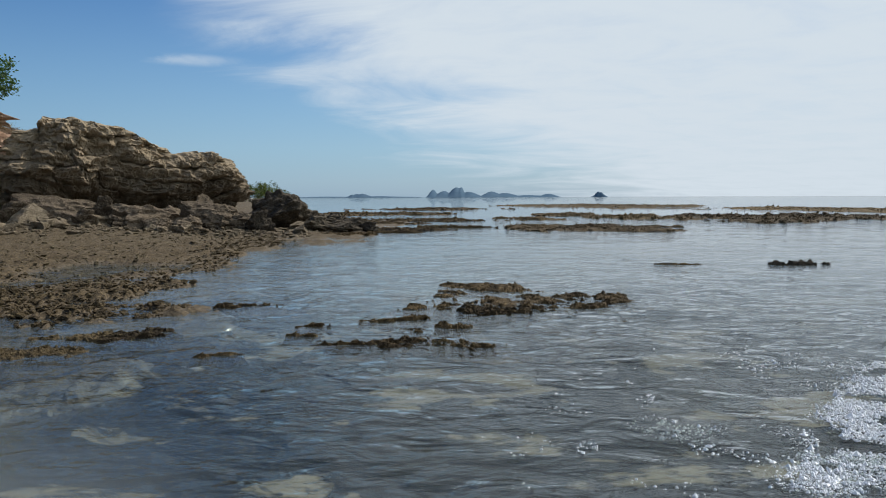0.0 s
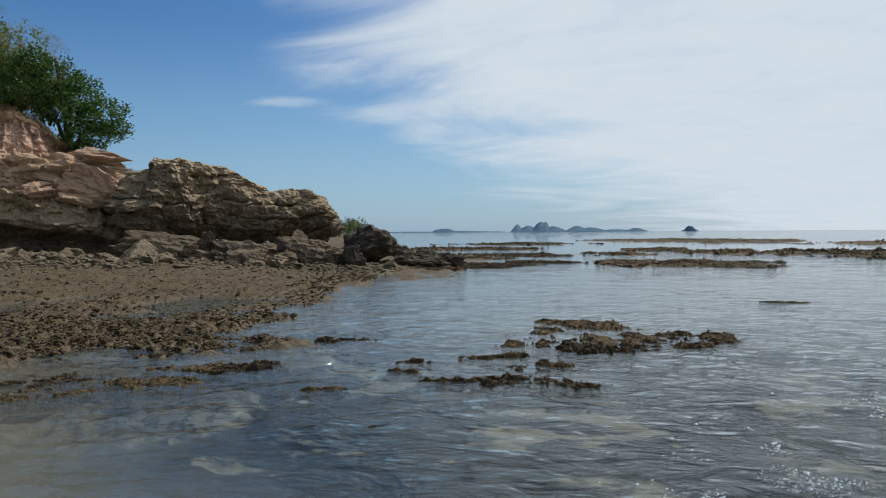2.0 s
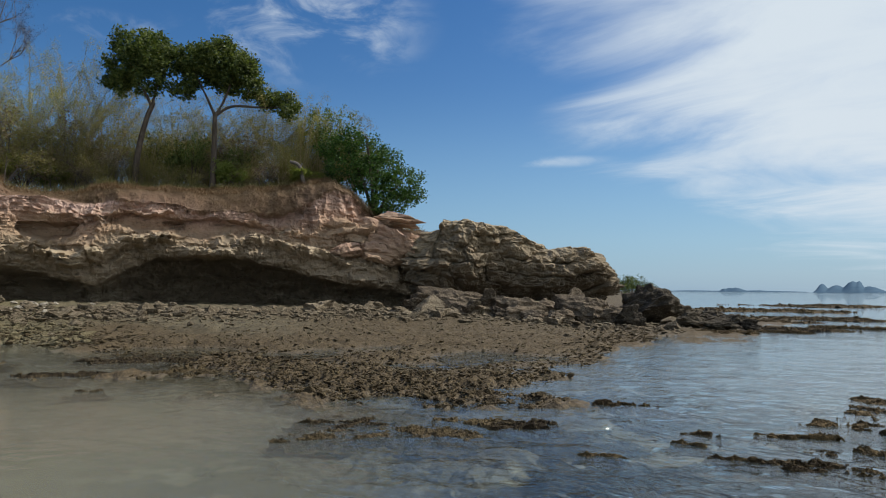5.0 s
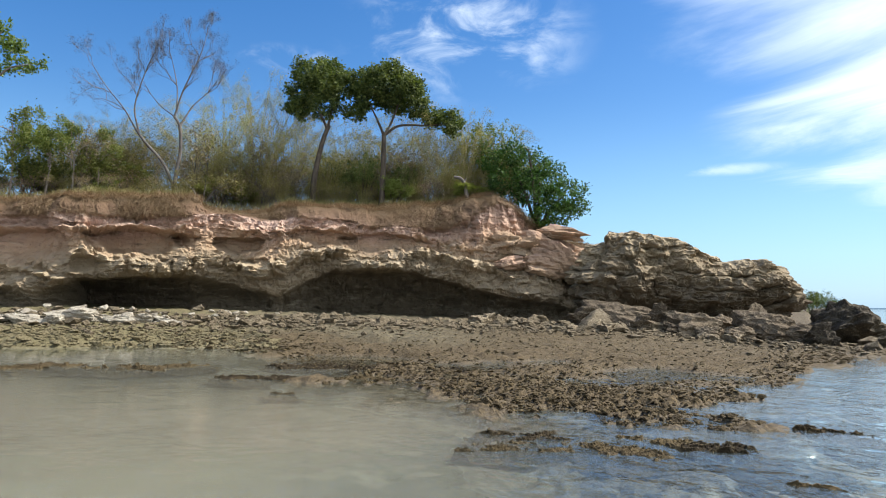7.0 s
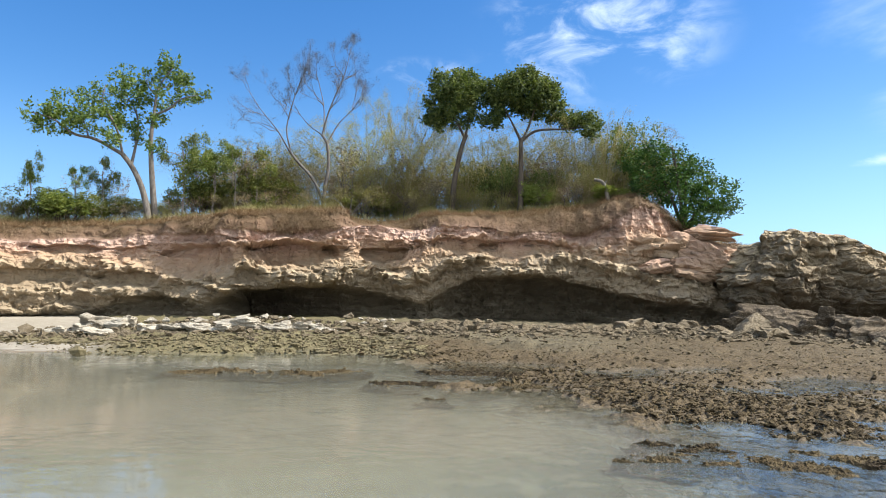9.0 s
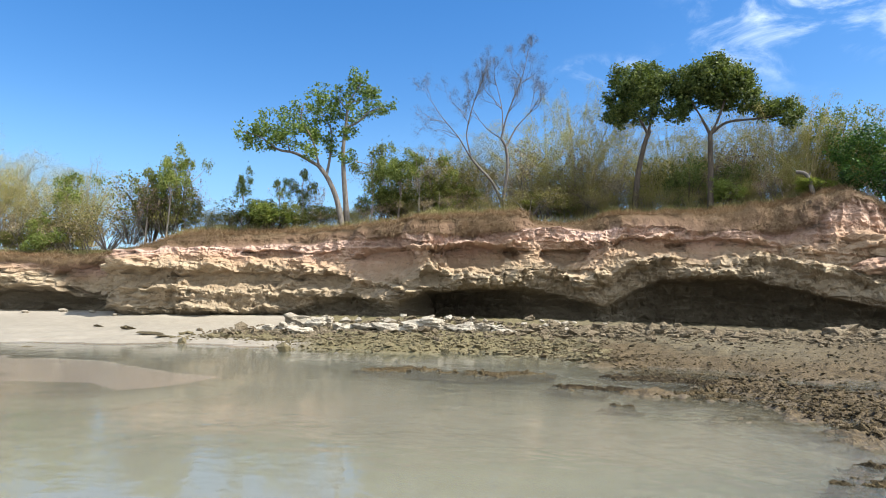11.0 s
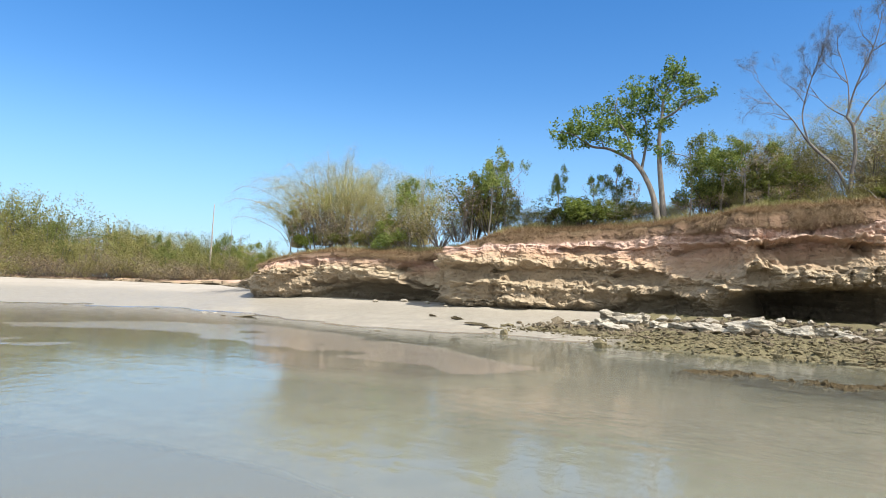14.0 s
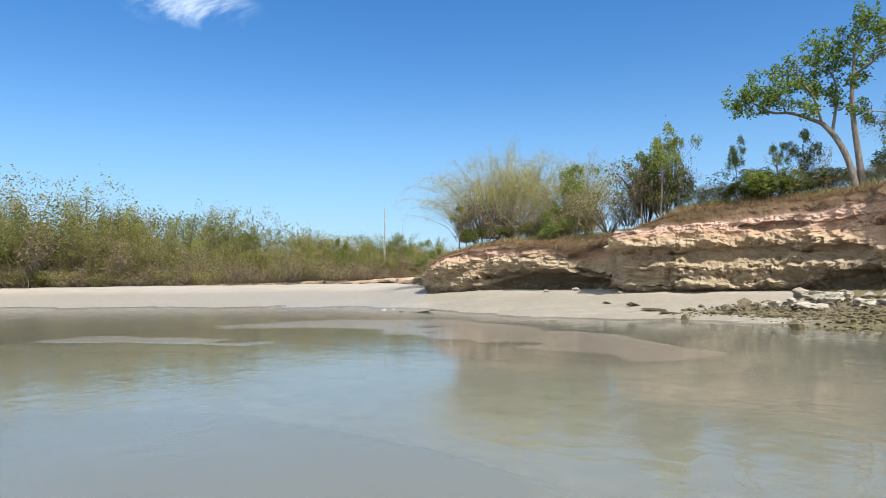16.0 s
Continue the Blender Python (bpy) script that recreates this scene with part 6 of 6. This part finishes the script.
    plant(bright[0], 132.4, 84.5, 3.2, 3.4, "bright yellow-green round bush at the far beach", "bush", g2, z=1.3)
    plant(sap[2], 110.7, 75.0, 5.0, 4.0, "small dark tree on a pale stem beside the cliff end", "tree", g2, z=1.5, name="small_tree")
    for az, d, h in ((113.7, 81, 9.0), (112.3, 83, 7.0), (111.6, 84, 6.0)):
        w = Wood()
        w.limb(((0, 0, -0.3), (0.05, 0, h * 0.5), (0.12, 0, h)), 0.13 if h > 8 else 0.06, 0.05 if h > 8 else 0.02, 6)
        t = stand("dead_trunk", az, d, "tall bare pale dead trunk above the scrub", "tree", g2, z=1.35)
        part("trunk", w.mesh("trunk", BARK_PALE), t)
    for i in range(80):
        az = 107.8 + 41 * (i + rnd.uniform(-0.5, 0.5)) / 80
        d = float(np.interp(az, (108, 118, 141, 150), (75, 77.5, 85.5, 90))) + rnd.uniform(-0.5, 1)
        h = rnd.uniform(1.6, 3.0)
        k = rnd.choice((scrub[0], *wood_a, *twig, *twig, mid[1]))
        nm = k.name.split(".")[0]
        plant(k, az, d, h, h * rnd.uniform(1.3, 1.9), {"bush": "low olive scrub at the top of the far beach", "thicket": "low dry thicket at the top of the far beach"}[nm], "bush", g2, z=1.2, name=nm)
    for az, d, h in ((112.6, 84, 6.4), (113.4, 86, 5.2), (117.6, 84, 6.0), (116.8, 84, 5.4), (120.5, 86, 6.2), (109.4, 80, 4.4)):
        plant(sap[2], az, d, h, h * 0.5, "thin young tree rising above the far scrub", "tree", g2, z=1.35, name="small_tree")
    # far wooded point beyond the headland
    for i in range(9):
        az = 14.6 + 0.42 * i + rnd.uniform(-0.1, 0.1)
        plant(dark[i % 3], az, 150 + rnd.uniform(-3, 4), (0.9, 1.6, 3.0, 4.2, 4.4, 4.2, 4.4, 4.2, 4)[i], 3.6, "distant dark green trees on the wooded point", "tree", "trees on the distant point", z=0.15)
    remove((*dark, *mid, *bright, *scrub, *bam, *far_bam, *wide, *twig, *sap, *wood_a, *wood_b, *broom, *tall_a, *tall_b, *tall_c))


def build_stump():
    w = Wood()
    w.limb(((0.1, 0, -0.3), (-0.02, 0, 0.4), (-0.1, 0.03, 0.75), (-0.3, 0.05, 1.0), (-0.62, 0.1, 1.08)), 0.12, 0.075, 8)
    w.limb(((-0.12, 0.05, 0.8), (-0.02, 0, 1.02)), 0.06, 0.03)
    t = stand("dead_trunk", 43.2, 36.0, "bent pale dead tree trunk on the mound", "tree")
    part("trunk", w.mesh("trunk", BARK_TAN), t)


def blades(name, mat, base, rng, length, lean, label, width=0.015):
    """Grass blades of three points each, bending over."""
    n = len(base)
    a = rng.uniform(0, 2 * np.pi, n)
    L = length * rng.uniform(0.5, 1.3, n)
    side = np.stack([np.cos(a), np.sin(a), 0 * a], -1)
    out = lean + rng.normal(0, 0.45, (n, 3)) * (1, 1, 0.35)
    mid = base + out * (L * 0.5)[:, None]
    tip = base + (out * 0.95 + np.array((0, 0, -0.35)) + rng.normal(0, 0.1, (n, 3))) * L[:, None]
    w = side * width
    v = np.stack([base - w, base + w, mid + 0.7 * w, mid - 0.7 * w, tip], 1).reshape(-1, 3)
    k = np.arange(n)[:, None] * 5
    f = np.concatenate([k + np.array((0, 1, 2)), k + np.array((0, 2, 3)), k + np.array((3, 2, 4))])
    tagged(new(name, mesh_of(name, v, f, mat, shade=False)), label, "grass", kind="stuff")


def build_turf():
    rng = np.random.default_rng(77)
    V, P = CLIFF_V, CLIFF_VERTS
    nv, ns = V.shape
    rows = lambda lo, hi: np.nonzero((V[:, 0] > lo) & (V[:, 0] < hi))[0]

    def pick(lo, hi, n, keep):
        r = rng.choice(rows(lo, hi), n)
        c = rng.integers(2, ns - 2, n)
        ok = keep(r, c)
        p = P[r[ok], c[ok]] + rng.normal(0, 0.04, (ok.sum(), 3))
        return p

    patch = lambda r, c: fbm(c * 0.02, V[r, 0] * 6, 2.0, 3) + rng.normal(0, 0.25, len(r)) > -0.1
    az = lambda p: np.degrees(np.arctan2(-p[:, 0], p[:, 1]))
    out = lambda p: -p / np.linalg.norm(p[:, :2], axis=1)[:, None] * (1, 1, 0)
    hang = pick(0.785, 0.885, 60000, patch)
    blades("hanging_grass", GRASS_DRY, hang, rng, 0.52, out(hang) * 0.5 + np.array((0, 0, -0.1)), "dry rust-brown grass hanging over the cliff edge", 0.008)
    edge = pick(0.87, 0.918, 36000, lambda r, c: rng.random(len(r)) < 0.95)
    blades("edge_grass", GRASS_DRY, edge, rng, 0.42, out(edge) * 0.35 + np.array((0, 0, 0.5)), "dry brown grass along the cliff edge", 0.008)
    back = pick(0.912, 0.972, 26000, lambda r, c: rng.random(len(r)) < 0.95)
    blades("olive_grass", GRASS_OLIVE, back, rng, 0.5, out(back) * 0.1 + np.array((0, 0, 0.85)), "olive grass and weeds on the cliff top", 0.010)


build_cliff_plants()
build_stump()
build_turf()
